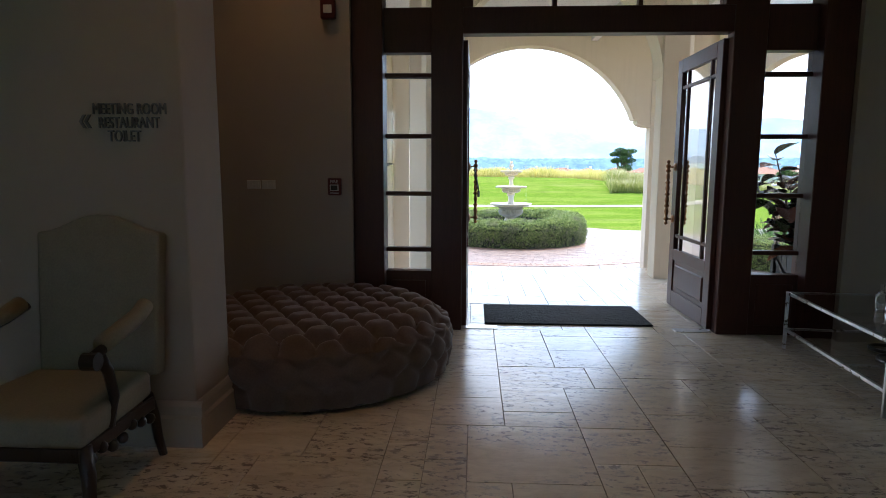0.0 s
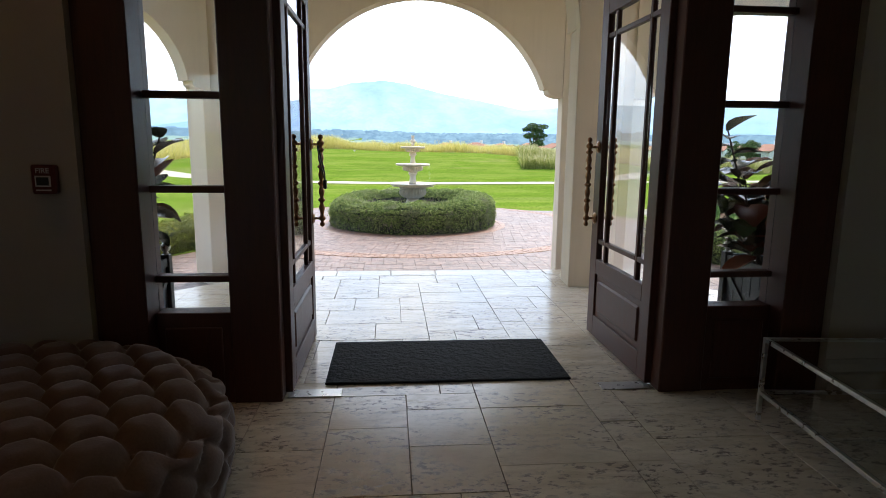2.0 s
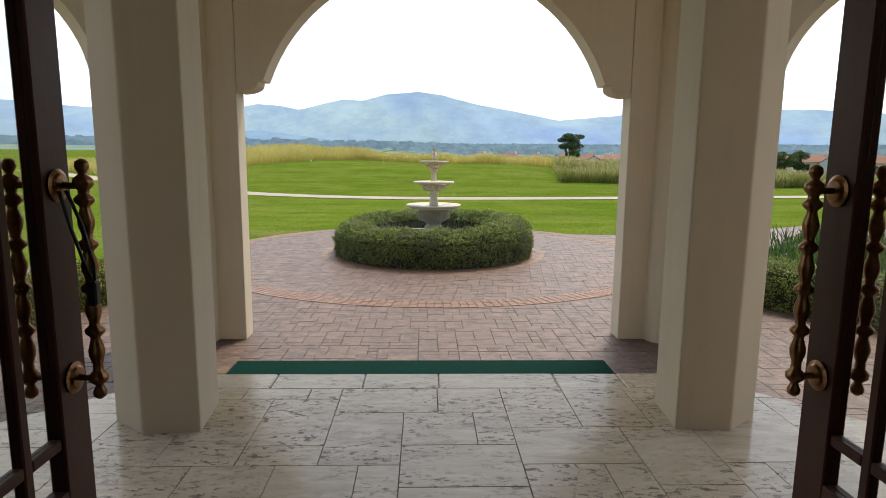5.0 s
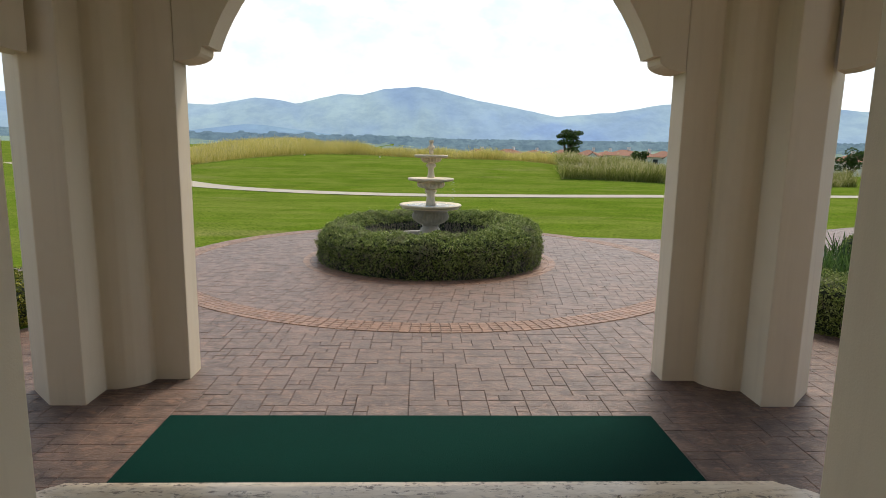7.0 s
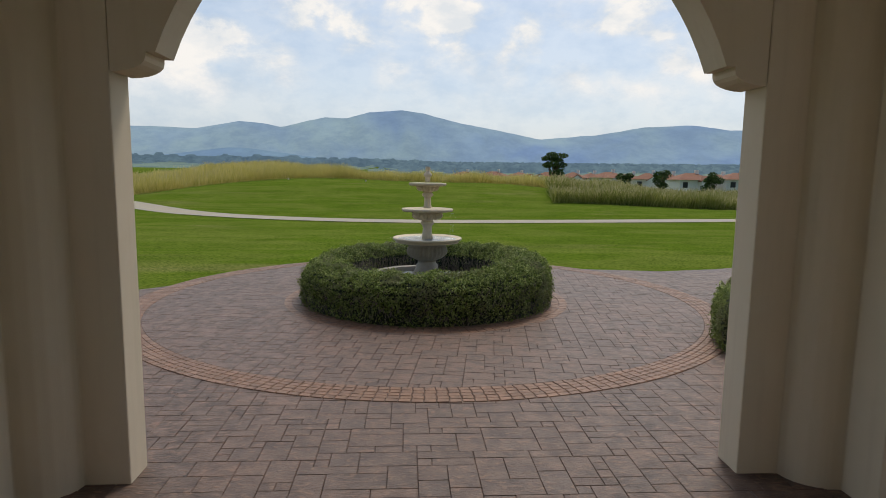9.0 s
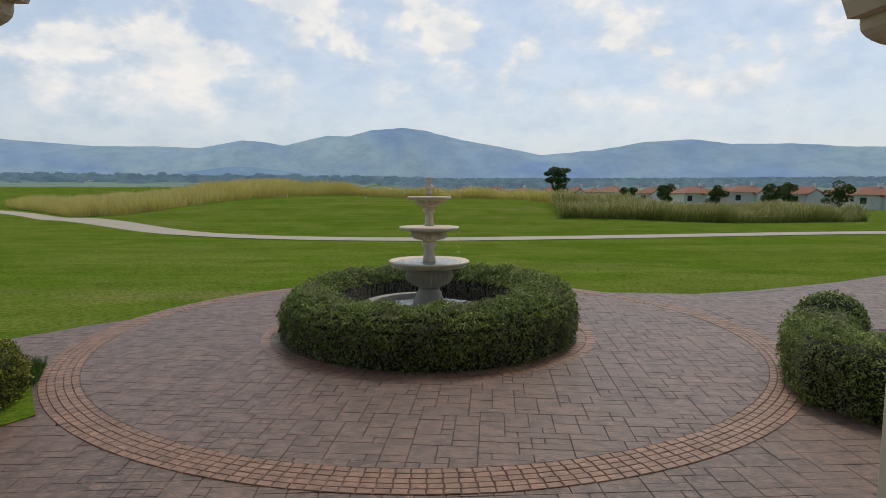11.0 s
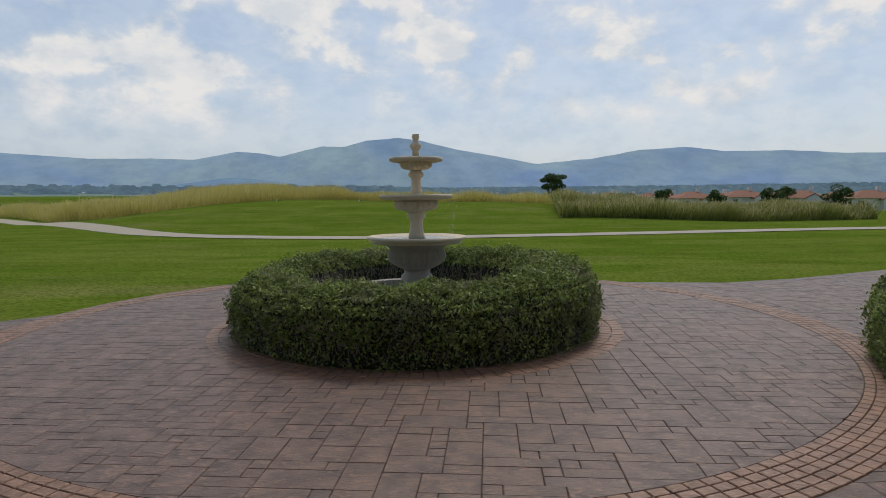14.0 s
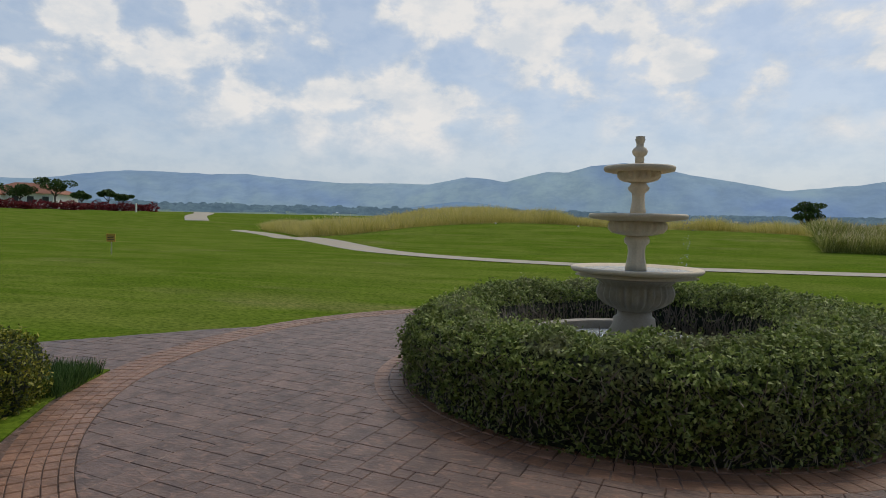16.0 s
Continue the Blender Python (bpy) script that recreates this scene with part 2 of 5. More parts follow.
# near-black green that stands in for the shade inside clipped foliage
M_CORE_SHADE = plain("hedge_core", (0.008, 0.014, 0.005), (0.018, 0.028, 0.010), 0.95, 14, 0.8, 0, 30, 0.03)
M_TALL = leaf_material("tall_grass", [(0.0, (0.38, 0.36, 0.07)), (0.4, (0.66, 0.58, 0.16)), (1.0, (0.88, 0.76, 0.34))], 0.9, 0.12, None, 0.35)
M_TALL_GREEN = leaf_material("tall_green_grass", [(0.0, (0.13, 0.165, 0.03)), (0.5, (0.30, 0.33, 0.075)), (1.0, (0.54, 0.51, 0.19))], 0.9, 0.12, None, 0.5)
M_PLUME = leaf_material("grass_plume", [(0.0, (0.46, 0.41, 0.19)), (1.0, (0.66, 0.59, 0.33))], 0.9, 0.12, None, 0.2)
M_STRAP = leaf_material("strap_leaf", [(0.0, (0.045, 0.095, 0.020)), (0.6, (0.085, 0.16, 0.04)), (1.0, (0.15, 0.24, 0.07))], 0.45)
M_TREE = leaf_material("tree_leaf", [(0.0, (0.030, 0.065, 0.014)), (0.6, (0.065, 0.115, 0.028)), (1.0, (0.12, 0.175, 0.05))], 0.6, 0.15, None, 0.6)
M_BOUGAIN = leaf_material("red_shrub_leaf", [(0.0, (0.10, 0.012, 0.014)), (0.6, (0.24, 0.025, 0.03)), (1.0, (0.34, 0.06, 0.06))], 0.7, 0.3)


# ---------------------------------------------------------------- mesh helpers
def mesh_object(name, bm, material, parent=None, label="", smooth=False):
    me = bpy.data.meshes.new(name)
    bmesh.ops.recalc_face_normals(bm, faces=bm.faces)
    if smooth:
        for f in bm.faces:
            f.smooth = True
    bm.to_mesh(me)
    bm.free()
    me.materials.append(material)
    ob = new(name, me)
    if parent:
        ob.parent = parent
    if label:
        ob["label"] = label
    return ob


def part(name, bm, material, parent, label="", smooth=False):
    """Links a bmesh as one mesh object under a thing or a part."""
    return mesh_object(name, bm, material, parent, label, smooth)


def add_box(bm, lo, hi, m=None, bevel=0.0):
    lo, hi = Vector(lo), Vector(hi)
    made = bmesh.ops.create_cube(bm, size=1.0)["verts"]
    for v in made:
        v.co = Vector([(lo[i] + hi[i]) / 2 + v.co[i] * (hi[i] - lo[i]) for i in range(3)])
    if bevel:
        edges = list({e for v in made for e in v.link_edges})
        res = bmesh.ops.bevel(bm, geom=edges, offset=bevel, segments=1, affect="EDGES", profile=0.5)
        made = list({v for f in res["faces"] for v in f.verts} | {v for v in made if v.is_valid})
    if m is not None:
        for v in made:
            v.co = m @ v.co
    return made


def box(lo, hi, bevel=0.0, m=None):
    bm = bmesh.new()
    add_box(bm, lo, hi, m, bevel)
    return bm


def prism(outline, z0, z1, bevel=0.0):
    """An upright prism on a plan outline."""
    bm = bmesh.new()
    low = [bm.verts.new((x, y, z0)) for x, y in outline]
    face = bm.faces.new(low)
    top = bmesh.ops.extrude_face_region(bm, geom=[face])
    for v in top["geom"]:
        if isinstance(v, bmesh.types.BMVert):
            v.co.z = z1
    if bevel:
        up = [e for e in bm.edges if abs(e.verts[0].co.z - e.verts[1].co.z) > 0.5 * abs(z1 - z0)]
        bmesh.ops.bevel(bm, geom=up, offset=bevel, segments=2, affect="EDGES", profile=0.5)
    return bm


def slab_xz(outline, depth, m=None):
    """A wall piece: an outline in x and z, given depth along y from 0."""
    bm = bmesh.new()
    face = bm.faces.new([bm.verts.new((x, 0, z)) for x, z in outline])
    grown = bmesh.ops.extrude_face_region(bm, geom=[face])
    for v in grown["geom"]:
        if isinstance(v, bmesh.types.BMVert):
            v.co.y = depth
    if m is not None:
        bmesh.ops.transform(bm, matrix=m, verts=bm.verts)
    bmesh.ops.triangulate(bm, faces=[f for f in bm.faces if len(f.verts) > 4])
    return bm


def lathe(profile, segments=40, lobes=None, m=None):
    """A turned body about z. profile: (radius, height); lobes: {index: (count, depth)} ribs a ring."""
    bm = bmesh.new()
    rings = []
    for i, (r, z) in enumerate(profile):
        ring = []
        for k in range(segments):
            a = 2 * math.pi * k / segments
            rr = r
            if lobes and i in lobes:
                count, depth = lobes[i]
                rr = r * (1 - depth + depth * abs(math.cos(a * count / 2)))
            ring.append(bm.verts.new((rr * math.cos(a), rr * math.sin(a), z)))
        rings.append(ring)
    for a, b in zip(rings, rings[1:]):
        for k in range(segments):
            bm.faces.new((a[k], a[(k + 1) % segments], b[(k + 1) % segments], b[k]))
    bm.faces.new(rings[0][::-1])
    bm.faces.new(rings[-1])
    if m is not None:
        bmesh.ops.transform(bm, matrix=m, verts=bm.verts)
    return bm


def tube(points, radius, sides=8, taper=1.0):
    """A round rod along points."""
    bm = bmesh.new()
    rings = []
    pts = [Vector(p) for p in points]
    for i, p in enumerate(pts):
        d = (pts[min(i + 1, len(pts) - 1)] - pts[max(i - 1, 0)]).normalized()
        side = d.cross(Vector((0.31, 0.17, 0.93)))
        side = side.normalized() if side.length > 1e-3 else Vector((1, 0, 0))
        up = d.cross(side)
        r = radius * (1 + (taper - 1) * i / max(len(pts) - 1, 1))
        rings.append([bm.verts.new(p + r * (math.cos(2 * math.pi * k / sides) * side + math.sin(2 * math.pi * k / sides) * up)) for k in range(sides)])
    for a, b in zip(rings, rings[1:]):
        for k in range(sides):
            bm.faces.new((a[k], a[(k + 1) % sides], b[(k + 1) % sides], b[k]))
    bm.faces.new(rings[0])
    bm.faces.new(rings[-1][::-1])
    return bm


def quads(name, corners, material, parent=None, label=""):
    """One mesh out of many loose quads: corners is an array n x 4 x 3."""
    n = len(corners)
    me = bpy.data.meshes.new(name)
    me.vertices.add(4 * n)
    me.vertices.foreach_set("co", np.ascontiguousarray(corners, dtype=np.float32).ravel())
    me.loops.add(4 * n)
    me.loops.foreach_set("vertex_index", np.arange(4 * n, dtype=np.int32))
    me.polygons.add(n)
    me.polygons.foreach_set("loop_start", np.arange(0, 4 * n, 4, dtype=np.int32))
    me.update(calc_edges=True)
    me.materials.append(material)
    ob = new(name, me)
    if parent:
        ob.parent = parent
    if label:
        ob["label"] = label
    return ob


def leaf_quads(points, normals, length, width, rng, spread=0.9):
    """Small pointed leaves at points, turned about their normals at random."""
    n = len(points)
    nrm = normals + rng.normal(0, spread, (n, 3))
    nrm /= np.linalg.norm(nrm, axis=1, keepdims=True)
    along = np.cross(nrm, rng.normal(0, 1, (n, 3)))
    along /= np.linalg.norm(along, axis=1, keepdims=True) + 1e-9
    across = np.cross(nrm, along)
    s = rng.uniform(0.6, 1.3, (n, 1))
    a, b = along * length * s, across * width * s
    return np.stack([points - a, points + b * 0.9 - a * 0.1, points + a, points - b * 0.9 - a * 0.1], 1)


def blades(base, height, width, rng, lean=0.35, droop=0.0):
    """Grass blades as narrow quads that stand on base points."""
    n = len(base)
    h = height * rng.uniform(0.6, 1.15, (n, 1)) if np.isscalar(height) else height[:, None] * rng.uniform(0.7, 1.1, (n, 1))
    ang = rng.uniform(0, 2 * math.pi, n)
    side = np.stack([np.cos(ang), np.sin(ang), np.zeros(n)], 1) * width
    tip = np.concatenate([rng.normal(0, lean, (n, 2)) * h, h], 1)
    return np.stack([base - side, base + side, base + side * 0.35 + tip, base - side * 0.35 + tip * 0.985], 1)


rng = np.random.default_rng(7)


def smooth01(v):
    v = min(max(v, 0.0), 1.0)
    return v * v * (3 - 2 * v)


TERRACE = -0.15


def ground_height(x, y):
    """The lie of the land: level by the terrace, a tee mound past the path, a rise to one side, a valley."""
    d = math.hypot(x, y - 12)
    west = smooth01((4 - x) / 34)
    z = -0.175 + 1.9 * smooth01((d - 55) / 48) * west * (1 - smooth01((d - 118) / 60)) - 3.0 * smooth01((d - 58) / 70) * (1 - west)
    m = smooth01((y - 34) / 14) * (1 - smooth01((y - 58) / 24)) * (1 - smooth01((abs(x + 1.5) - 8) / 11))
    z += 0.95 * m + 1.0 * math.exp(-((x + 15) / 9) ** 2 - ((y - 62) / 9) ** 2)
    if d > 220:
        z += (d - 220) * 0.0155
    return z


# ---------------------------------------------------------------- structure: house and porch
def structure(ob, label=""):
    return tagged(ob, label, kind="structure")


PX, PY = -2.37, 5.63             # free end and face of the partition
HX, HZ, WY = 2.0, 3.42, 7.78      # half width and height of the door opening, inner wall face


def wall_with_door():
    outline = [(-7, -0.9), (-HX, -0.9), (-HX, HZ), (HX, HZ), (HX, -0.9), (7, -0.9), (7, 5.0), (-7, 5.0)]
    wall = mesh_object("wall_north", slab_xz(outline, 0.40, pose(0, WY, 0)), M_WALL)
    return structure(wall, "greige painted plaster wall round the entrance doors")


wall_with_door()
SOUTH = ((-5.4, -3.2), (-1.9, 0.3), (1.6, 3.8))      # three tall windows behind the walker, unseen, kept to light the lobby
south = bmesh.new()
edges = [-7] + [v for w in SOUTH for v in w] + [5.2]
for a, b in zip(edges[::2], edges[1::2]):
    add_box(south, (a, -4.4, 0), (b, -4.2, 4.4))
for a, b in SOUTH:
    add_box(south, (a, -4.4, 0), (b, -4.2, 0.7))
    add_box(south, (a, -4.4, 3.1), (b, -4.2, 4.4))
structure(mesh_object("wall_south", south, M_WALL), "greige wall with tall windows behind the lobby")
for i, (a, b) in enumerate(SOUTH):
    win = structure(new("window_%d" % (i + 1)), "tall white-framed lobby window with a cross bar")
    win.location = (a, -4.32, 0.7)
    for lo, hi in (((0, 0, 0), (0.07, 0.06, 2.4)), ((b - a - 0.07, 0, 0), (b - a, 0.06, 2.4)), ((0.07, 0, 0), (b - a - 0.07, 0.06, 0.07)), ((0.07, 0, 2.33), (b - a - 0.07, 0.06, 2.4))):
        part("window_frame", box(lo, hi, 0.004), M_CEIL, win)
    part("glazing_bar", box(((b - a) / 2 - 0.025, 0.01, 0.07), ((b - a) / 2 + 0.025, 0.05, 2.33)), M_CEIL, win)
    for lo, hi in ((0.07, (b - a) / 2 - 0.025), ((b - a) / 2 + 0.025, b - a - 0.07)):
        part("glazing_bar", box((lo, 0.012, 1.18), (hi, 0.048, 1.22)), M_CEIL, win)
        glass = part("pane", box((lo, 0.027, 0.07), (hi, 0.032, 2.33)), M_GLASS, win)
        glass.visible_shadow = False
    # added area lamp inside the opening: lobby fill on top of the sky's light
    lamp = new("window_light", bpy.data.lights.new("window_light", "AREA"))
    lamp.data.shape, lamp.data.size, lamp.data.size_y, lamp.data.energy, lamp.data.color = "RECTANGLE", b - a - 0.2, 2.2, 0.08, (1.0, 0.94, 0.86)
    lamp.matrix_world = look(((a + b) / 2, -4.16, 1.9), ((a + b) / 2, 0, 1.5))
structure(mesh_object("wall_west", box((-7.2, -4.4, 0), (-7, WY, 4.4)), M_WALL), "plain greige side wall of the lobby")
structure(mesh_object("wall_east", box((5, -4.2, 0), (5.2, WY, 4.4)), M_WALL), "plain greige side wall of the lobby")
structure(mesh_object("ceiling", box((-7, -4.2, 4.1), (5, WY, 4.3)), M_CEIL), "off-white painted lobby ceiling")
structure(mesh_object("wall_partition", prism([(-7, PY), (PX, PY), (PX, PY + 0.42), (-7, PY + 0.42)], 0, 4.1, 0.012), M_WALL), "greige partition wall that carries metal letters")


def baseboard_run(name, a, b, out):
    """A two-step baseboard from a to b on a wall whose room side is out."""
    a, b, out = Vector((*a, 0)), Vector((*b, 0)), Vector((*out, 0))
    bm = bmesh.new()
    prof = [(0, 0), (0.035, 0), (0.035, 0.15), (0.022, 0.165), (0.022, 0.21), (0.010, 0.235), (0, 0.235)]
    rows = [[bm.verts.new(p + out * d + Vector((0, 0, z))) for d, z in prof] for p in (a, b)]
    for k in range(len(prof) - 1):
        bm.faces.new((rows[0][k], rows[0][k + 1], rows[1][k + 1], rows[1][k]))
    bm.faces.new(rows[0])
    bm.faces.new(rows[1][::-1])
    return structure(mesh_object(name, bm, M_WALL), "stepped plaster baseboard in the wall colour")


baseboard_run("baseboard", (-7, PY), (PX + 0.035, PY), (0, -1))
baseboard_run("baseboard", (PX, PY + 0.0005), (PX, PY + 0.42), (1, 0))
baseboard_run("baseboard", (-7, WY), (-HX, WY), (0, -1))
baseboard_run("baseboard", (HX, WY), (5, WY), (0, -1))
structure(mesh_object("floor", prism([(-7, -4.2), (5, -4.2), (5, 8.20), (1.75, 11.45), (-1.75, 11.45), (-5, 8.20), (-7, 8.18)], -0.80, -0.012), M_GROUT), "travertine floor bed of the lobby and the porch")


def porch_step(k):
    """One travertine step that runs round the front and the canted sides of the porch floor."""
    out, z = 0.36 * k, -0.19 * k
    w = 1.75 + out * math.tan(math.pi / 8)
    plan = [(-w - 3.4, 11.45 + out - 3.4), (-w, 11.45 + out), (w, 11.45 + out), (w + 3.4, 11.45 + out - 3.4)]
    bm = prism(plan, -0.80, z)
    return structure(mesh_object("porch_step", bm, M_NOSING), "worn pale travertine step down to the terrace")


for k in (1, 2, 3):
    porch_step(k)


def arch_outline(half, spring, radius, centre, top, corbel=True, ends=(None, None)):
    """The outline of a wall piece above an arched opening that is 2 * half wide."""
    left, right = (ends[0] if ends[0] is not None else -half), (ends[1] if ends[1] is not None else half)
    pts = [(left, top)]
    if ends[0] is not None:
        pts.append((left, spring))
    a0 = math.asin(min(max((spring + (0.10 if corbel else 0) - centre) / radius, -1), 1))
    tip = radius * math.cos(a0)
    pts.append((-half, spring))
    if corbel:
        for k in range(1, 6):
            a = math.pi / 2 * k / 6
            pts.append((-half + (half - tip - 0.05) * math.sin(a), spring + 0.075 * (1 - math.cos(a))))
        pts += [(-tip - 0.05, spring + 0.08), (-tip - 0.05, spring + 0.10), (-tip, spring + 0.10)]
    else:
        pts.append((-tip, spring))
    for k in range(33):
        a = math.pi - a0 - (math.pi - 2 * a0) * k / 32
        pts.append((radius * math.cos(a), centre + radius * math.sin(a)))
    right_side = [(-x, z) for x, z in pts if z < centre + 0.02 and x < 0 and not (abs(x - left) < 1e-6 and z >= top)]
    if corbel:
        right_side = [(tip, spring + 0.10), (tip + 0.05, spring + 0.10), (tip + 0.05, spring + 0.08)]
        for k in range(5, 0, -1):
            a = math.pi / 2 * k / 6
            right_side.append((half - (half - tip - 0.05) * math.sin(a), spring + 0.075 * (1 - math.cos(a))))
        right_side.append((half, spring))
    else:
        right_side = [(half, spring)]
    pts += right_side
    if ends[1] is not None:
        pts.append((right, spring))
    pts.append((right, top))
    out = [pts[0]]
    for p in pts[1:]:
        if math.dist(p, out[-1]) > 1e-4:
            out.append(p)
    return out


TOP = 4.25
structure(mesh_object("porch_wall_front", slab_xz(arch_outline(1.73, 2.079, 1.60, 1.624, TOP), 0.25, pose(-0.04, 13.28, 0)), M_STUCCO), "cream stucco wall over the round porch arch")


def outer_column(side):
    arc = [(-2.23 + 0.25 * math.sin(a), 13.28 - 0.2 * math.cos(a)) for a in [math.pi / 2 * k / 6 for k in range(7)]]
    pts = [(-1.735, 13.28), (-1.735, 13.50), (-2.40, 13.50), (-2.72, 13.08), (-2.46, 12.82), (-2.23, 12.82)] + arc
    pts = [(x * side - 0.04, y) for x, y in pts]
    ob = mesh_object("porch_column", prism(pts if side > 0 else pts[::-1], TERRACE - 0.05, TOP, 0.008), M_STUCCO)
    return structure(ob, "cream stucco compound column of the porch, stained at its foot")


def near_pier(side):
    pts = [(side * x + 0.015, y) for x, y in ((1.315, 10.59), (1.62, 10.565), (1.85, 10.75), (1.85, 10.98), (1.345, 10.98))]
    ob = mesh_object("porch_pier", prism(pts, 0.002, TOP, 0.01), M_STUCCO)
    return structure(ob, "cream stucco pier with canted sides on the porch floor")


for side in (1, -1):
    outer_column(side)
    near_pier(side)
    # canted side arch that runs back towards the house
    turn = pose(side * 3.25, 12.05, 0, 0, 0, -45 * side)
    canted = slab_xz(arch_outline(1.10, 2.04, 0.86, 2.03, TOP), 0.22, turn @ pose(0, -0.11, 0))
    structure(mesh_object("porch_wall_side", canted, M_STUCCO), "cream stucco wall over a canted side arch")
    end = [(side * x, y) for x, y in [(3.95, 11.20), (4.35, 11.00), (4.60, 11.30), (4.20, 11.60)]]
    structure(mesh_object("porch_column", prism(end, TERRACE - 0.05, TOP, 0.01), M_STUCCO), "cream stucco end column of the side arch")
structure(mesh_object("porch_wall_inner", slab_xz(arch_outline(1.318, 2.55, 1.318, 2.55, TOP, False, (-1.83, 1.83)), 0.40, pose(0.015, 10.615, 0)), M_STUCCO), "cream stucco wall over the inner porch arch")
roof = [(-3.4, 8.18), (3.4, 8.18), (3.5, 13.75), (2.4, 14.95), (-2.4, 14.95), (-3.5, 13.75)]
canopy = prism(roof, 3.93, 4.12)
for x in (-2.5, -1.25, 1.25, 2.5):
    add_box(canopy, (x - 0.06, 11.03, 3.80), (x + 0.06, 14.70, 3.934))
structure(mesh_object("porch_ceiling", canopy, M_CEIL), "white plastered porch ceiling with square beams")


# ---------------------------------------------------------------- entrance doors
def pane(name, lo, hi, parent):
    ob = part(name, box(lo, hi), M_GLASS, parent)
    ob.visible_shadow = False
    return ob


def door_frame():
    """The fixed dark frame: jambs, mullions, rails, two sidelights and five transom lights."""
    root = structure(new("door_frame"), "dark mahogany frame with tall sidelights and a transom")
    root.location = (0, 7.93, 0)
    y0, y1 = 0.0, 0.14
    for s in (-1, 1):
        xs = sorted((s * 1.745, s * HX))
        part("jamb", box((xs[0], y0 - 0.10, 0), (xs[1], y1, HZ), 0.006), M_DOOR, root)
        xs = sorted((s * 1.09, s * 1.353))
        part("mullion", box((xs[0], y0, 0), (xs[1], y1, HZ - 0.16), 0.006), M_DOOR, root)
        xs = sorted((s * 1.353, s * 1.745))
        part("bottom_panel", box((xs[0], y0 + 0.01, 0), (xs[1], y1 - 0.01, 0.52), 0.004), M_DOOR, root)
        inner = sorted((s * 1.40, s * 1.70))
        part("raised_panel", box((inner[0], y0 - 0.004, 0.08), (inner[1], y0 + 0.012, 0.44), 0.006), M_DOOR, root)
        part("top_rail", box((xs[0], y0 + 0.004, 2.352), (xs[1], y1 - 0.004, 2.71), 0.004), M_DOOR, root)
        for z in (0.703, 1.186, 1.672, 2.172):
            part("glazing_bar", box((xs[0], y0 + 0.03, z - 0.018), (xs[1], y1 - 0.03, z + 0.018), 0.005), M_DOOR, root)
        edges = [0.52, 0.685, 0.721, 1.168, 1.204, 1.654, 1.690, 2.154, 2.190, 2.352]
        for z0, z1 in zip(edges[::2], edges[1::2]):
            pane("pane", (xs[0], 0.066, z0), (xs[1], 0.072, z1), root)
        pane("pane", (xs[0], 0.066, 2.71), (xs[1], 0.072, HZ - 0.16), root)
    part("head_rail", box((-1.09, y0 + 0.002, 2.50), (1.09, y1 - 0.002, 2.71), 0.006), M_DOOR, root)
    part("head_rail", box((-1.745, y0 + 0.002, HZ - 0.16), (1.745, y1 - 0.002, HZ), 0.006), M_DOOR, root)
    for s in (-1, 1):
        xs = sorted((s * 1.01, s * 1.09))
        part("transom_stile", box((xs[0], y0 + 0.004, 2.71), (xs[1], y1 - 0.004, HZ - 0.16)), M_DOOR, root)
        part("transom_bar", box((s * 0.345 - 0.018, 0.03, 2.71), (s * 0.345 + 0.018, 0.11, HZ - 0.16), 0.004), M_DOOR, root)
    for a, b in ((-1.01, -0.363), (-0.327, 0.327), (0.363, 1.01)):
        pane("pane", (a, 0.066, 2.71), (b, 0.072, HZ - 0.16), root)


door_frame()


def pull_handle(parent, x, y, flip):
    """A turned bronze pull with two collars and rosettes, on both faces of a leaf."""
    prof = [(0.006, 0.0), (0.016, 0.008), (0.018, 0.020), (0.012, 0.034), (0.010, 0.04), (0.024, 0.052), (0.026, 0.066), (0.014, 0.08)]
    z = 0.08
    for k in range(4):
        h = 0.118
        prof += [(0.013, z + 0.02), (0.020, z + 0.045), (0.021, z + 0.06), (0.013, z + 0.09), (0.013, z + h - 0.022), (0.025, z + h - 0.010), (0.025, z + h), (0.014, z + h + 0.01)]
        z += h
    prof += [(0.014, z + 0.02), (0.026, z + 0.034), (0.024, z + 0.05), (0.010, z + 0.062), (0.012, z + 0.068), (0.018, z + 0.08), (0.016, z + 0.094), (0.005, z + 0.102)]
    total = z + 0.102
    z0 = 0.84
    for face in (-1, 1):
        grip = part("pull_handle", lathe(prof, 14, m=pose(x, y + face * 0.095, z0)), M_BRONZE, parent, "turned aged bronze pull handle", True)
        for zz in (z0 + 0.06, z0 + total - 0.07):
            part("bracket", tube([(x, y + face * 0.02, zz), (x, y + face * 0.095, zz)], 0.009, 8), M_BRONZE, grip)
            part("rosette", lathe([(0.004, 0), (0.042, 0.001), (0.044, 0.006), (0.034, 0.010), (0.028, 0.016), (0.012, 0.018)], 18, m=pose(x, y + face * 0.026, zz, -90 * face)), M_BRONZE, grip)


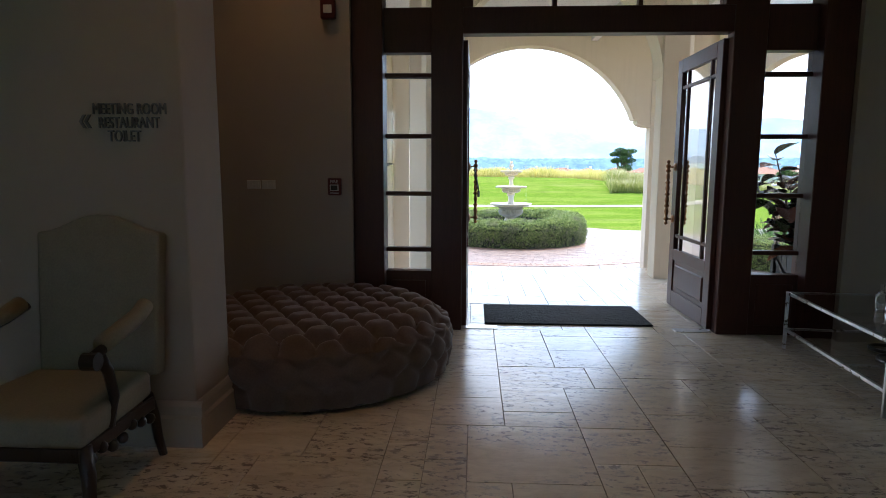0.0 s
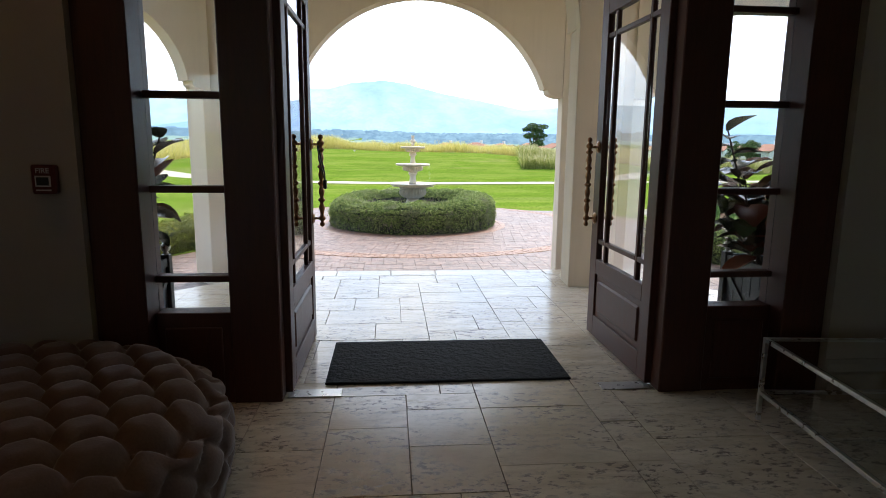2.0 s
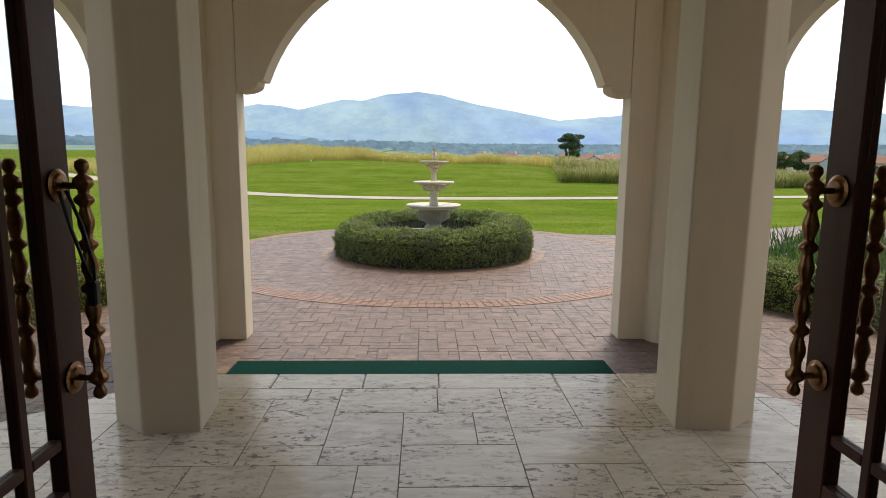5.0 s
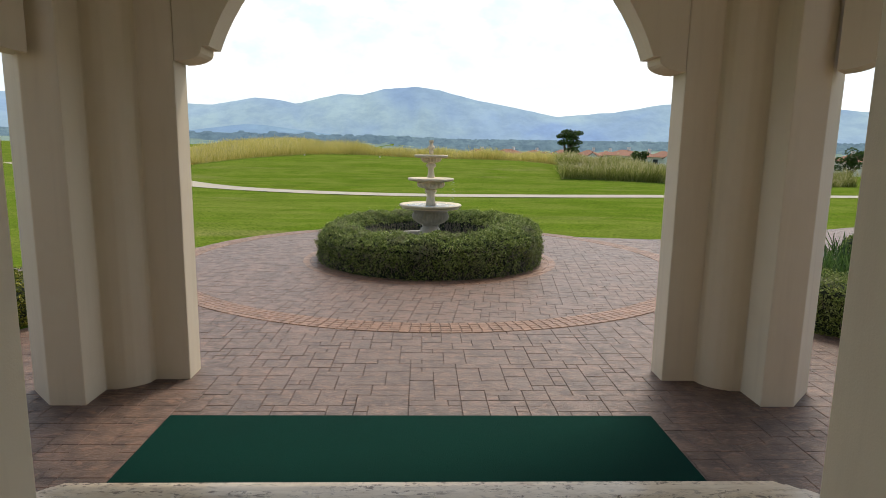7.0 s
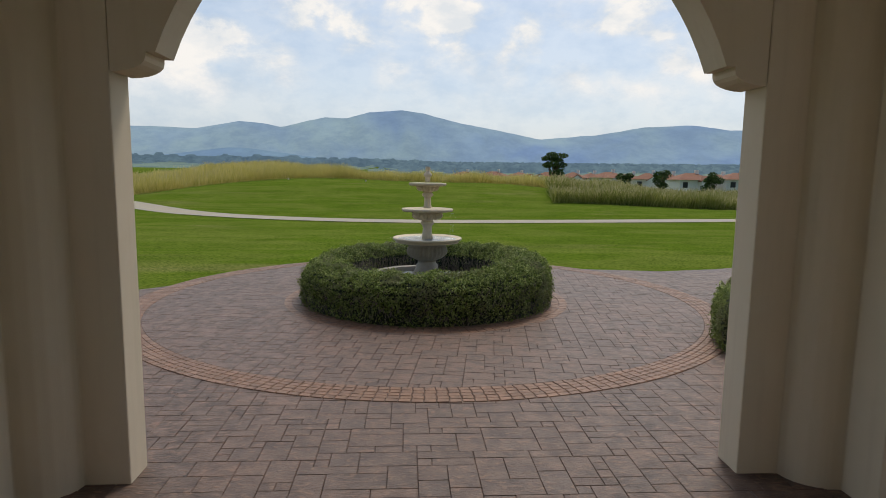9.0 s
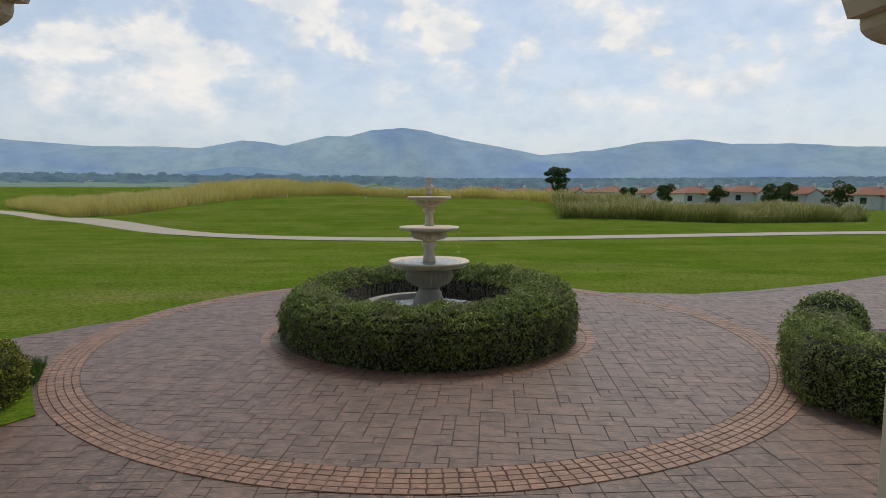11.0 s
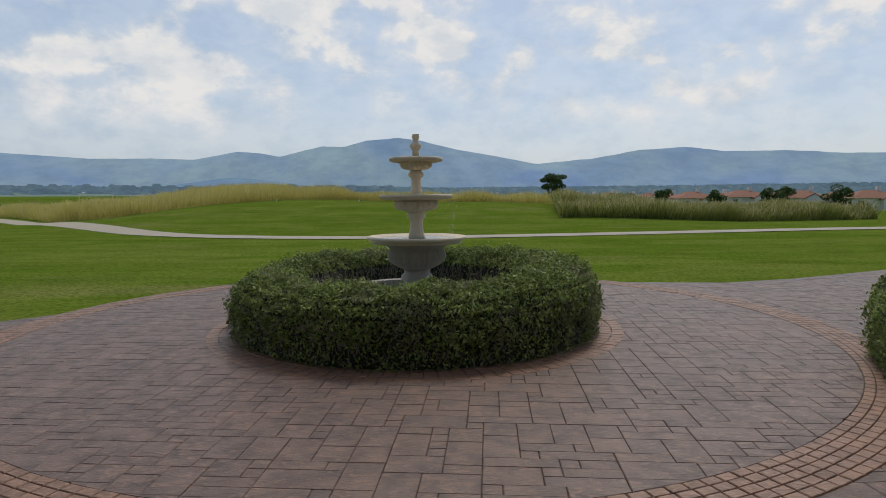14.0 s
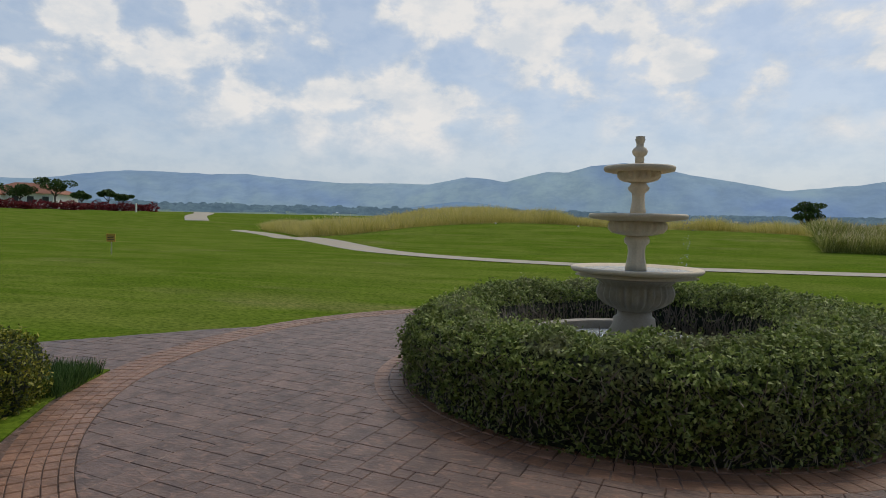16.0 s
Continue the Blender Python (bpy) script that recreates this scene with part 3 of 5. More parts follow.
def door_leaf(name, side):
    """One glazed leaf, hinged at the origin; it runs along +x from the hinge."""
    w, h, t = 1.075, 2.47, 0.052
    root = structure(new(name), "open dark mahogany door leaf with glazing bars and a panelled foot")
    y0, y1 = -t / 2, t / 2
    st = 0.125
    part("stile", box((0, y0, 0.012), (st, y1, h), 0.004), M_DOOR, root)
    part("stile", box((w - st, y0, 0.012), (w, y1, h), 0.004), M_DOOR, root)
    part("rail", box((st, y0, h - 0.13), (w - st, y1, h), 0.003), M_DOOR, root)
    part("rail", box((st, y0, 0.49), (w - st, y1, 0.60), 0.003), M_DOOR, root)
    part("rail", box((st, y0, 0.012), (w - st, y1, 0.17), 0.003), M_DOOR, root)
    part("panel", box((st, y0 + 0.014, 0.17), (w - st, y1 - 0.014, 0.49)), M_DOOR, root)
    part("raised_panel", box((st + 0.045, y0 + 0.001, 0.215), (w - st - 0.045, y1 - 0.001, 0.445), 0.011), M_DOOR, root)
    b = 0.016
    v1, v2 = st + 0.135, w - st - 0.135
    for x in (v1, v2):
        part("glazing_bar", box((x - b, y0 + 0.008, 0.60), (x + b, y1 - 0.008, h - 0.13), 0.004), M_DOOR, root)
    for z in (0.735, h - 0.275):
        for a, c in ((st, v1 - b), (v1 + b, v2 - b), (v2 + b, w - st)):
            part("glazing_bar", box((a, y0 + 0.008, z - b), (c, y1 - 0.008, z + b), 0.004), M_DOOR, root)
    for xa, xb in ((st, v1 - b), (v1 + b, v2 - b), (v2 + b, w - st)):
        for za, zb in ((0.60, 0.735 - b), (0.735 + b, h - 0.275 - b), (h - 0.275 + b, h - 0.13)):
            pane("pane", (xa, -0.003, za), (xb, 0.003, zb), root)
    pull_handle(root, w - 0.062, 0, side)
    for z in (0.3, 1.25, 2.2):
        part("hinge", tube([(-0.004, 0.026 * side, z - 0.05), (-0.004, 0.026 * side, z + 0.05)], 0.009, 8), M_BRONZE, root)
    return root


leaf_l = door_leaf("door_1", 1)
leaf_l.matrix_world = pose(-1.075, 8.04, 0, 0, 0, 89.6)
leaf_r = door_leaf("door_2", -1)
leaf_r.matrix_world = pose(1.075, 8.04, 0, 0, 0, 90.4)
for s in (-1, 1):
    plate = mesh_object("floor_closer", box((s * 0.92 - 0.15, 7.98, 0.001), (s * 0.92 + 0.15, 8.09, 0.006), 0.002), M_STEEL)
    tagged(plate, "brushed metal floor closer plate under a door", "door closer", "floor closers")

# ---------------------------------------------------------------- land, terrace base, path
def land():
    xs = sorted(set([round(v * 2.0, 3) for v in range(-60, 61)] + [s * (120 * 1.35 ** k) for s in (-1, 1) for k in range(1, 13)] + [s * (124 + 8 * k) for s in (-1, 1) for k in range(4)]))
    ys = sorted(set([round(-20 + 2.0 * v, 3) for v in range(0, 86)] + [-20 - 40 * 1.6 ** k for k in range(1, 10)] + [150 * 1.28 ** k for k in range(1, 14)]))
    vs = [(x, y, ground_height(x, y)) for y in ys for x in xs]
    n = len(xs)
    fs = [(j * n + i, j * n + i + 1, (j + 1) * n + i + 1, (j + 1) * n + i) for j in range(len(ys) - 1) for i in range(n - 1)]
    me = bpy.data.meshes.new("ground")
    me.from_pydata(vs, [], fs)
    for p in me.polygons:
        p.use_smooth = True
    me.materials.append(M_LAWN)
    return structure(new("ground", me), "mown green golf lawn that rises to a tee mound")


land()
EDGE = [(-14, 12.3), (-7.5, 16.0), (-5.4, 17.35), (-4.8, 18.0), (-4.15, 18.8), (-3.3, 19.55), (-2.35, 20.15), (0, 20.8), (2.7, 20.93), (4.4, 20.65), (5.6, 20.95), (7.6, 21.75), (14, 25.0)]
terrace_plan = [(-14, 8.2), (14, 8.2)] + EDGE[::-1]
structure(mesh_object("pavement", prism(terrace_plan, -0.30, TERRACE - 0.012), M_JOINT), "stamped concrete terrace bed with dark joints")


def strip(name, centre, width, material, lift, label):
    """A flat band draped on the land along a centre line."""
    bm = bmesh.new()
    fine = []
    for (x0, y0), (x1, y1) in zip(centre, centre[1:]):
        steps = max(int(math.dist((x0, y0), (x1, y1)) / 1.0), 1)
        fine += [(x0 + (x1 - x0) * k / steps, y0 + (y1 - y0) * k / steps) for k in range(steps)]
    fine.append(centre[-1])
    for _ in range(6):
        fine = [fine[0]] + [((a[0] + 2 * b[0] + c[0]) / 4, (a[1] + 2 * b[1] + c[1]) / 4) for a, b, c in zip(fine, fine[1:], fine[2:])] + [fine[-1]]
    rows = []
    for i, (x, y) in enumerate(fine):
        a, b = fine[max(i - 1, 0)], fine[min(i + 1, len(fine) - 1)]
        d = Vector((b[0] - a[0], b[1] - a[1], 0)).normalized()
        nrm = Vector((-d.y, d.x, 0)) * width / 2
        rows.append([bm.verts.new((x + nrm.x * s, y + nrm.y * s, ground_height(x + nrm.x * s, y + nrm.y * s) + lift)) for s in (-1, -0.33, 0.33, 1)])
    for a, b in zip(rows, rows[1:]):
        for k in range(3):
            bm.faces.new((a[k], a[k + 1], b[k + 1], b[k]))
    return structure(mesh_object(name, bm, material), label)


strip("cart_path", [(-34, 60.5), (-31, 57.5), (-22, 48), (-15, 40), (-9, 34.6), (-5, 32.3), (0, 31.4), (6, 32.2), (16, 34.0), (30, 35), (48, 40)], 1.35, M_PATH, 0.02, "pale concrete cart path across the lawn")
strip("cart_path", [(-47, 71), (-53, 78), (-57, 85), (-64, 92)], 2.6, M_PATH, 0.05, "pale concrete cart path over the rise")

# ---------------------------------------------------------------- distance: mountains, valley, clouds
RIDGE = [(-80, 2.2), (-62, 2.6), (-51.1, 2.75), (-47, 3.5), (-44.1, 3.83), (-38, 3.8), (-35.2, 3.95), (-32.2, 3.68), (-26.4, 3.42), (-22, 3.55), (-18.6, 3.5), (-15, 4.27), (-13, 4.15), (-11.3, 3.86), (-9, 4.5), (-7.45, 4.87), (-5.64, 4.78), (-3.5, 5.4),
         (-0.5, 5.66), (1.5, 5.4), (5, 4.55), (9.5, 3.74), (12.25, 3.13), (17.7, 3.56), (21.4, 4.18), (25.3, 4.34), (28.6, 3.86), (33.7, 3.71), (36.8, 3.38), (45, 3.0), (60, 2.4), (80, 2.0)]
FRONT = [(-80, 0.5), (-30, 0.6), (-24, 0.8), (-20, 1.35), (-16, 1.95), (-14, 1.9), (-10, 1.4), (-5, 0.9), (20, 0.6), (80, 0.5)]


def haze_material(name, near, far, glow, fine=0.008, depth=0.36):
    """Hazy distant land: dull green and blue slopes, with the air's haze put into colour and glow."""
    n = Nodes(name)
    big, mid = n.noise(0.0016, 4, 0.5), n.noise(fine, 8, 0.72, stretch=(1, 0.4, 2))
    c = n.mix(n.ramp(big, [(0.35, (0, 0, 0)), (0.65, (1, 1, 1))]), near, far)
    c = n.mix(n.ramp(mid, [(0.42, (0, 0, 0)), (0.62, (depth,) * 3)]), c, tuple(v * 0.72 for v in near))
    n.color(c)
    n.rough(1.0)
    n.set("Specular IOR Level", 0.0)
    # the land is no lamp; this emission stands in for the bright air before it
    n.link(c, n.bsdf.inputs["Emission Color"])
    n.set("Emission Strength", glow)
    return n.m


def ridge(name, table, radius, foot, material, label, rough=0.12):
    az = np.arange(-78, 78.01, 0.5)
    top = np.interp(az, [a for a, _ in table], [e for _, e in table])
    bm = bmesh.new()
    rows = []
    levels = 14
    for a, e in zip(az, top):
        col = []
        wob = noise.noise((a * 0.9, radius * 0.01, 0)) * rough
        for k in range(levels + 1):
            f = k / levels
            spur = noise.noise((a * 0.8, f * 1.0, radius * 0.003)) * 170 * (1 - f) * f * 2.5
            r = radius * (0.86 + 0.14 * f) + spur
            el = radians(foot + (e + wob * 0.5 - foot) * f ** 0.85)
            col.append(bm.verts.new((r * math.sin(radians(a)), 12 + r * math.cos(radians(a)), 1.2 + r * math.tan(el))))
        rows.append(col)
    for a, b in zip(rows, rows[1:]):
        for k in range(levels):
            bm.faces.new((a[k], b[k], b[k + 1], a[k + 1]))
    return structure(mesh_object(name, bm, material, smooth=True), label)


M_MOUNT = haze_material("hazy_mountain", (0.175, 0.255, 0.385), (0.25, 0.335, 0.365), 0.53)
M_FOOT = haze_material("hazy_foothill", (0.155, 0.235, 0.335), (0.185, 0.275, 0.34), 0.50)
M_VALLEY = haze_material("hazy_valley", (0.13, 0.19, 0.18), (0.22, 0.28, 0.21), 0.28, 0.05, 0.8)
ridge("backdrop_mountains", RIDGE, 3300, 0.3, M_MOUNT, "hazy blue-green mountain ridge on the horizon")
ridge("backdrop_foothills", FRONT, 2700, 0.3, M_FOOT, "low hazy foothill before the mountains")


def valley():
    bm = bmesh.new()
    rows = []
    for d in (230, 400, 800, 1400, 2000, 2600, 3000):
        rows.append([bm.verts.new((d * math.sin(radians(a)), 12 + d * math.cos(radians(a)), ground_height(d * math.sin(radians(a)), 12 + d * math.cos(radians(a))) + (0.3 if d > 230 else -0.6))) for a in range(-78, 79, 3)])
    for a, b in zip(rows, rows[1:]):
        for k in range(len(a) - 1):
            bm.faces.new((a[k], a[k + 1], b[k + 1], b[k]))
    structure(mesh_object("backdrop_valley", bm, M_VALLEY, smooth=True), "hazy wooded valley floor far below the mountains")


valley()


# ---------------------------------------------------------------- hedges and fountain
def hedge_shell(path, width, height, base, closed=False):
    """Points and normals spread over a clipped hedge that follows a path, and its core mesh."""
    pts = [Vector((x, y, 0)) for x, y in path]
    n = len(pts)
    frames = []
    for i, p in enumerate(pts):
        a = pts[(i - 1) % n] if closed or i else pts[0]
        b = pts[(i + 1) % n] if closed or i < n - 1 else pts[-1]
        d = (b - a).normalized()
        frames.append((p, d, Vector((-d.y, d.x, 0))))
    section = [(-0.43, 0.0), (-0.5, 0.35), (-0.49, 0.8), (-0.40, 0.96), (0.0, 1.0), (0.40, 0.96), (0.49, 0.8), (0.5, 0.35), (0.43, 0.0)]
    if closed:
        section = [(-0.44, 0.0), (-0.46, 0.35), (-0.46, 0.70), (-0.41, 0.86), (-0.28, 0.95), (-0.08, 1.0), (0.14, 0.98), (0.31, 0.90), (0.43, 0.76), (0.49, 0.56), (0.47, 0.3), (0.30, 0.0)]
        if (pts[0] - pts[n // 4]).cross(pts[n // 2] - pts[n // 4]).z > 0:
            section = [(-u, v) for u, v in section][::-1]
    bm = bmesh.new()
    rows = []
    for p, d, s in frames:
        wob = 1 + 0.05 * noise.noise((p.x * 1.7, p.y * 1.7, 3))
        tall = wob * (1 + 0.06 * (p.y - FY) / 1.3 + 0.06 * (p.x - FX) / 1.3) if closed else wob
        rows.append([bm.verts.new(p + s * (u * width * wob) + Vector((0, 0, base + v * height * tall))) for u, v in section])
    pairs = list(zip(rows, rows[1:])) + ([(rows[-1], rows[0])] if closed else [])
    for a, b in pairs:
        for k in range(len(section) - 1):
            bm.faces.new((a[k], a[k + 1], b[k + 1], b[k]))
    if not closed:
        bm.faces.new(rows[0])
        bm.faces.new(rows[-1][::-1])
    bmesh.ops.recalc_face_normals(bm, faces=bm.faces)
    return bm


def scatter(bm, count, rng, out=0.02, keep=None):
    """count random points over a bmesh's faces, moved out a little, with their normals."""
    tris = bm.calc_loop_triangles()
    co = np.array([[l.vert.co for l in t] for t in tris])
    nrm = np.array([t[0].face.normal for t in tris])
    area = np.linalg.norm(np.cross(co[:, 1] - co[:, 0], co[:, 2] - co[:, 0]), axis=1)
    pick = rng.choice(len(tris), count, p=area / area.sum())
    r1, r2 = np.sqrt(rng.random((count, 1))), rng.random((count, 1))
    p = co[pick, 0] * (1 - r1) + co[pick, 1] * r1 * (1 - r2) + co[pick, 2] * r1 * r2
    return p + nrm[pick] * rng.normal(out, out, (count, 1)), nrm[pick]


def hedge(name, path, width, height, count, leaf, material, label, closed=False, twigs=0, group=""):
    root = tagged(new(name), label, "hedge", group)
    root.location = (path[0][0], path[0][1], TERRACE)
    inv = Matrix.Translation(-root.location)
    bm = hedge_shell(path, width, height, TERRACE, closed)
    bm.transform(inv)
    p, nr = scatter(bm, count, rng, 0.022)
    if closed:
        mid = np.array([FX, FY, 0]) - np.array(root.location)
        away = (p - mid)[:, :2]
        inward = (nr[:, :2] * away).sum(1) < -0.3 * np.linalg.norm(away, axis=1)
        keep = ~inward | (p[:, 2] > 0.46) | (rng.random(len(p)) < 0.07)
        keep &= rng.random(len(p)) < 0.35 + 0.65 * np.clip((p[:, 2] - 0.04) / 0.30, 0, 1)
        p, nr = p[keep], nr[keep]
    lump = np.array([0.055 * noise.noise(Vector(v) * 4.5) + 0.045 * noise.noise(Vector(v) * 13.0) for v in p])[:, None]
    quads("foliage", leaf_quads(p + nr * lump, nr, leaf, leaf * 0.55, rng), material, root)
    # solid shell under the leaves: the hedge's inner shade put into its colour
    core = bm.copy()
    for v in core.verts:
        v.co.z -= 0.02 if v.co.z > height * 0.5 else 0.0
    part("core", core, M_CORE_SHADE, root, "near-black inner shell, painted as the shade behind the leaves")
    if twigs:
        tp, tn = scatter(bm, twigs, rng, 0.03)
        low = tp[:, 2] < height * 0.75
        tp, tn = tp[low], tn[low]
        side = rng.normal(0, 1, tp.shape)
        side[:, 2] = np.abs(side[:, 2]) + 0.5
        side /= np.linalg.norm(side, axis=1, keepdims=True)
        w = np.cross(side, tn)
        w /= np.linalg.norm(w, axis=1, keepdims=True) + 1e-9
        L = rng.uniform(0.04, 0.13, (len(tp), 1))
        me = quads("twig_quads", np.stack([tp - w * 0.0035, tp + w * 0.0035, tp + w * 0.001 + side * L, tp - w * 0.001 + side * L], 1), M_TWIG)
        me.name = "dry_twig_layer"
        me.parent = root
        me["kind"] = "stuff"
        me["label"] = "dry bare twigs showing through the hedge"
    bm.free()
    return root


FX, FY = 0.03, 18.31


def bare_stems(root, count):
    """Leafless wavy stems that stand along the inner side of the round hedge."""
    out = []
    for _ in range(count):
        a, r = rng.uniform(0, 2 * math.pi), rng.uniform(0.95, 1.01)
        z, step = rng.uniform(0.0, 0.12), rng.uniform(0.05, 0.09)
        w = rng.uniform(0.0022, 0.005)
        for k in range(rng.integers(3, 6)):
            a2, r2, z2 = a + rng.normal(0, 0.025), r + rng.normal(0, 0.012), z + step
            p, q = [np.array([FX + rr * math.cos(aa), FY + rr * math.sin(aa), zz + TERRACE]) - np.array(root.location) for aa, rr, zz in ((a, r, z), (a2, r2, z2))]
            t = np.array([-math.sin(a), math.cos(a), 0]) * w
            out.append([p - t, p + t, q + t * 0.85, q - t * 0.85])
            a, r, z = a2, r2, z2
            if z > 0.46:
                break
    stems = quads("bare_stem_layer", np.array(out), M_TWIG, root, "bare grey stems inside the ring")
    stems["kind"] = "stuff"
ring_path = [(FX + 1.335 * math.cos(a), FY + 1.335 * math.sin(a)) for a in [2 * math.pi * k / 64 for k in range(64)]]
ring_hedge = hedge("round_hedge", ring_path, 0.70, 0.55, 150000, 0.0165, M_HEDGE, "clipped round box hedge with dry twigs ringing the fountain", True, 9000)
bare_stems(ring_hedge, 1500)
structure(mesh_object("planting_bed", prism([(FX + 1.62 * math.cos(a), FY + 1.62 * math.sin(a)) for a in [2 * math.pi * k / 48 for k in range(48)]], TERRACE - 0.04, TERRACE + 0.012), M_SOIL), "dark soil bed inside the brick kerb")
hedge("border_hedge", [(5.0, 13.05), (4.55, 13.75), (4.1, 14.4), (3.56, 15.1), (3.18, 15.75), (3.40, 16.2), (3.72, 16.7)], 0.55, 0.50, 62000, 0.0135, M_HEDGE, "clipped green border hedge beside the brick ring", False, 400, "border hedges")
hedge("border_hedge", [(-5.2, 12.2), (-4.75, 13.0), (-4.25, 13.75), (-3.98, 14.6), (-3.68, 15.25), (-3.53, 15.75), (-3.56, 16.05), (-3.72, 16.3)], 0.52, 0.41, 62000, 0.0135, M_HEDGE_Y, "clipped yellow-green border hedge beside the brick ring", False, 100, "border hedges")


def fountain():
    root = tagged(new("fountain"), "three-tier carved cream stone fountain with water in its bowls", "fountain")
    root.location = (FX, FY, TERRACE)
    k = -TERRACE
    part("finial", lathe([(0.030, 1.455 + k), (0.034, 1.50 + k), (0.030, 1.515 + k), (0.05, 1.535 + k), (0.057, 1.557 + k), (0.045, 1.58 + k), (0.028, 1.59 + k), (0.026, 1.61 + k), (0.034, 1.635 + k), (0.037, 1.645 + k), (0.030, 1.655 + k), (0.036, 1.665 + k)], 24), M_STONE, root, smooth=True)

    def bowl(r, z, under, ribs, water):
        """A shallow bowl: ribbed belly, flared lip and a water sheet inside."""
        prof = [(u, zz + k) for u, zz in under] + [(r * 0.80, z - 0.045 + k), (r * 0.97, z - 0.035 + k), (r, z - 0.02 + k), (r, z - 0.008 + k), (r * 0.975, z + k), (r * 0.90, z - 0.004 + k), (r * 0.82, z - 0.03 + k), (0.03, z - 0.05 + k)]
        lob = {i: (ribs, 0.16) for i in range(2, min(len(under) - 1, 6))} if ribs else None
        cut = len(under)
        b = part("bowl", lathe(prof[cut - 1:], 96), M_STONE, root, smooth=True)
        part("belly", lathe(prof[:cut], 96, lob), M_STONE_DARK if water else M_STONE, b, "ribbed stone belly", True)
        if water:
            part("water", lathe([(0.02, z - 0.030 + k), (r * 0.87, z - 0.030 + k), (r * 0.87, z - 0.020 + k), (0.02, z - 0.020 + k)], 48), M_WATER, b, "rippled clear water")

    bowl(0.255, 1.445, [(0.05, 1.325), (0.10, 1.333), (0.135, 1.345), (0.155, 1.37), (0.156, 1.395), (0.150, 1.41)], 18, False)
    part("stem", lathe([(0.055, 1.10 + k), (0.056, 1.12 + k), (0.048, 1.16 + k), (0.044, 1.22 + k), (0.048, 1.25 + k), (0.072, 1.27 + k), (0.078, 1.29 + k), (0.06, 1.31 + k), (0.05, 1.33 + k)], 32, {2: (10, 0.1), 3: (10, 0.1)}), M_STONE, root, smooth=True)
    bowl(0.353, 1.095, [(0.06, 0.93), (0.12, 0.94), (0.185, 0.955), (0.212, 0.985), (0.212, 1.02), (0.195, 1.04)], 22, False)
    part("stem", lathe([(0.078, 0.68 + k), (0.074, 0.72 + k), (0.064, 0.77 + k), (0.060, 0.82 + k), (0.066, 0.86 + k), (0.088, 0.88 + k), (0.092, 0.91 + k), (0.07, 0.94 + k)], 40, {1: (12, 0.12), 2: (12, 0.12), 3: (12, 0.12)}), M_STONE, root, smooth=True)
    bowl(0.475, 0.70, [(0.12, 0.375), (0.16, 0.395), (0.22, 0.42), (0.27, 0.46), (0.285, 0.51), (0.275, 0.55), (0.255, 0.58), (0.30, 0.615), (0.44, 0.635)], 28, True)
    part("pedestal", lathe([(0.20, 0.0), (0.20, 0.30), (0.19, 0.36), (0.155, 0.42), (0.15, 0.47), (0.125, 0.49), (0.125, 0.53)], 40), M_STONE_DARK, root, "dark stone foot", True)
    kerb = lathe([(0.77, 0.0), (0.77, 0.30), (0.79, 0.305), (0.79, 0.34), (0.68, 0.34), (0.68, 0.27)], 64)
    bmesh.ops.delete(kerb, geom=[v for v in kerb.verts if not radians(80) < math.atan2(v.co.y, v.co.x) % (2 * math.pi) < radians(262)], context="VERTS")
    bmesh.ops.holes_fill(kerb, edges=kerb.edges, sides=14)
    pool = part("pool_kerb", kerb, M_KERB_STONE, root, "low round stone pool kerb")
    part("pool_water", lathe([(0.02, 0.26), (0.69, 0.26), (0.69, 0.27), (0.02, 0.27)], 48), M_WATER, pool)
    drops = bmesh.new()
    for i in range(40):
        z = rng.uniform(0.72, 1.06) + k
        x = 0.335 + 0.02 * rng.standard_normal()
        bmesh.ops.create_icosphere(drops, subdivisions=1, radius=rng.uniform(0.002, 0.005), matrix=Matrix.Translation((x, -0.06 + 0.01 * rng.standard_normal(), z)))
    part("falling_drops", drops, M_WATER, root, "beads of falling water")["kind"] = "stuff"


def water_material():
    n = Nodes("fountain_water")
    n.color((0.75, 0.82, 0.84))
    n.rough(0.04)
    n.set("Transmission Weight", 0.6)
    n.set("IOR", 1.33)
    n.bump(n.noise(26, 3), 0.5, 0.02)
    return n.m


M_WATER = water_material()
fountain()

# ---------------------------------------------------------------- mats
door_mat = mesh_object("door_mat", box((-0.88, 8.15, 0.001), (0.63, 8.915, 0.016), 0.006), M_MAT)
tagged(door_mat, "dark grey ribbed rubber door mat on the travertine", "door mat")
carpet = mesh_object("entrance_carpet", box((-1.67, 11.84, TERRACE), (1.38, 12.66, TERRACE + 0.010), 0.004), M_GREENMAT)
tagged(carpet, "dark green entrance carpet lying below the step", "carpet")


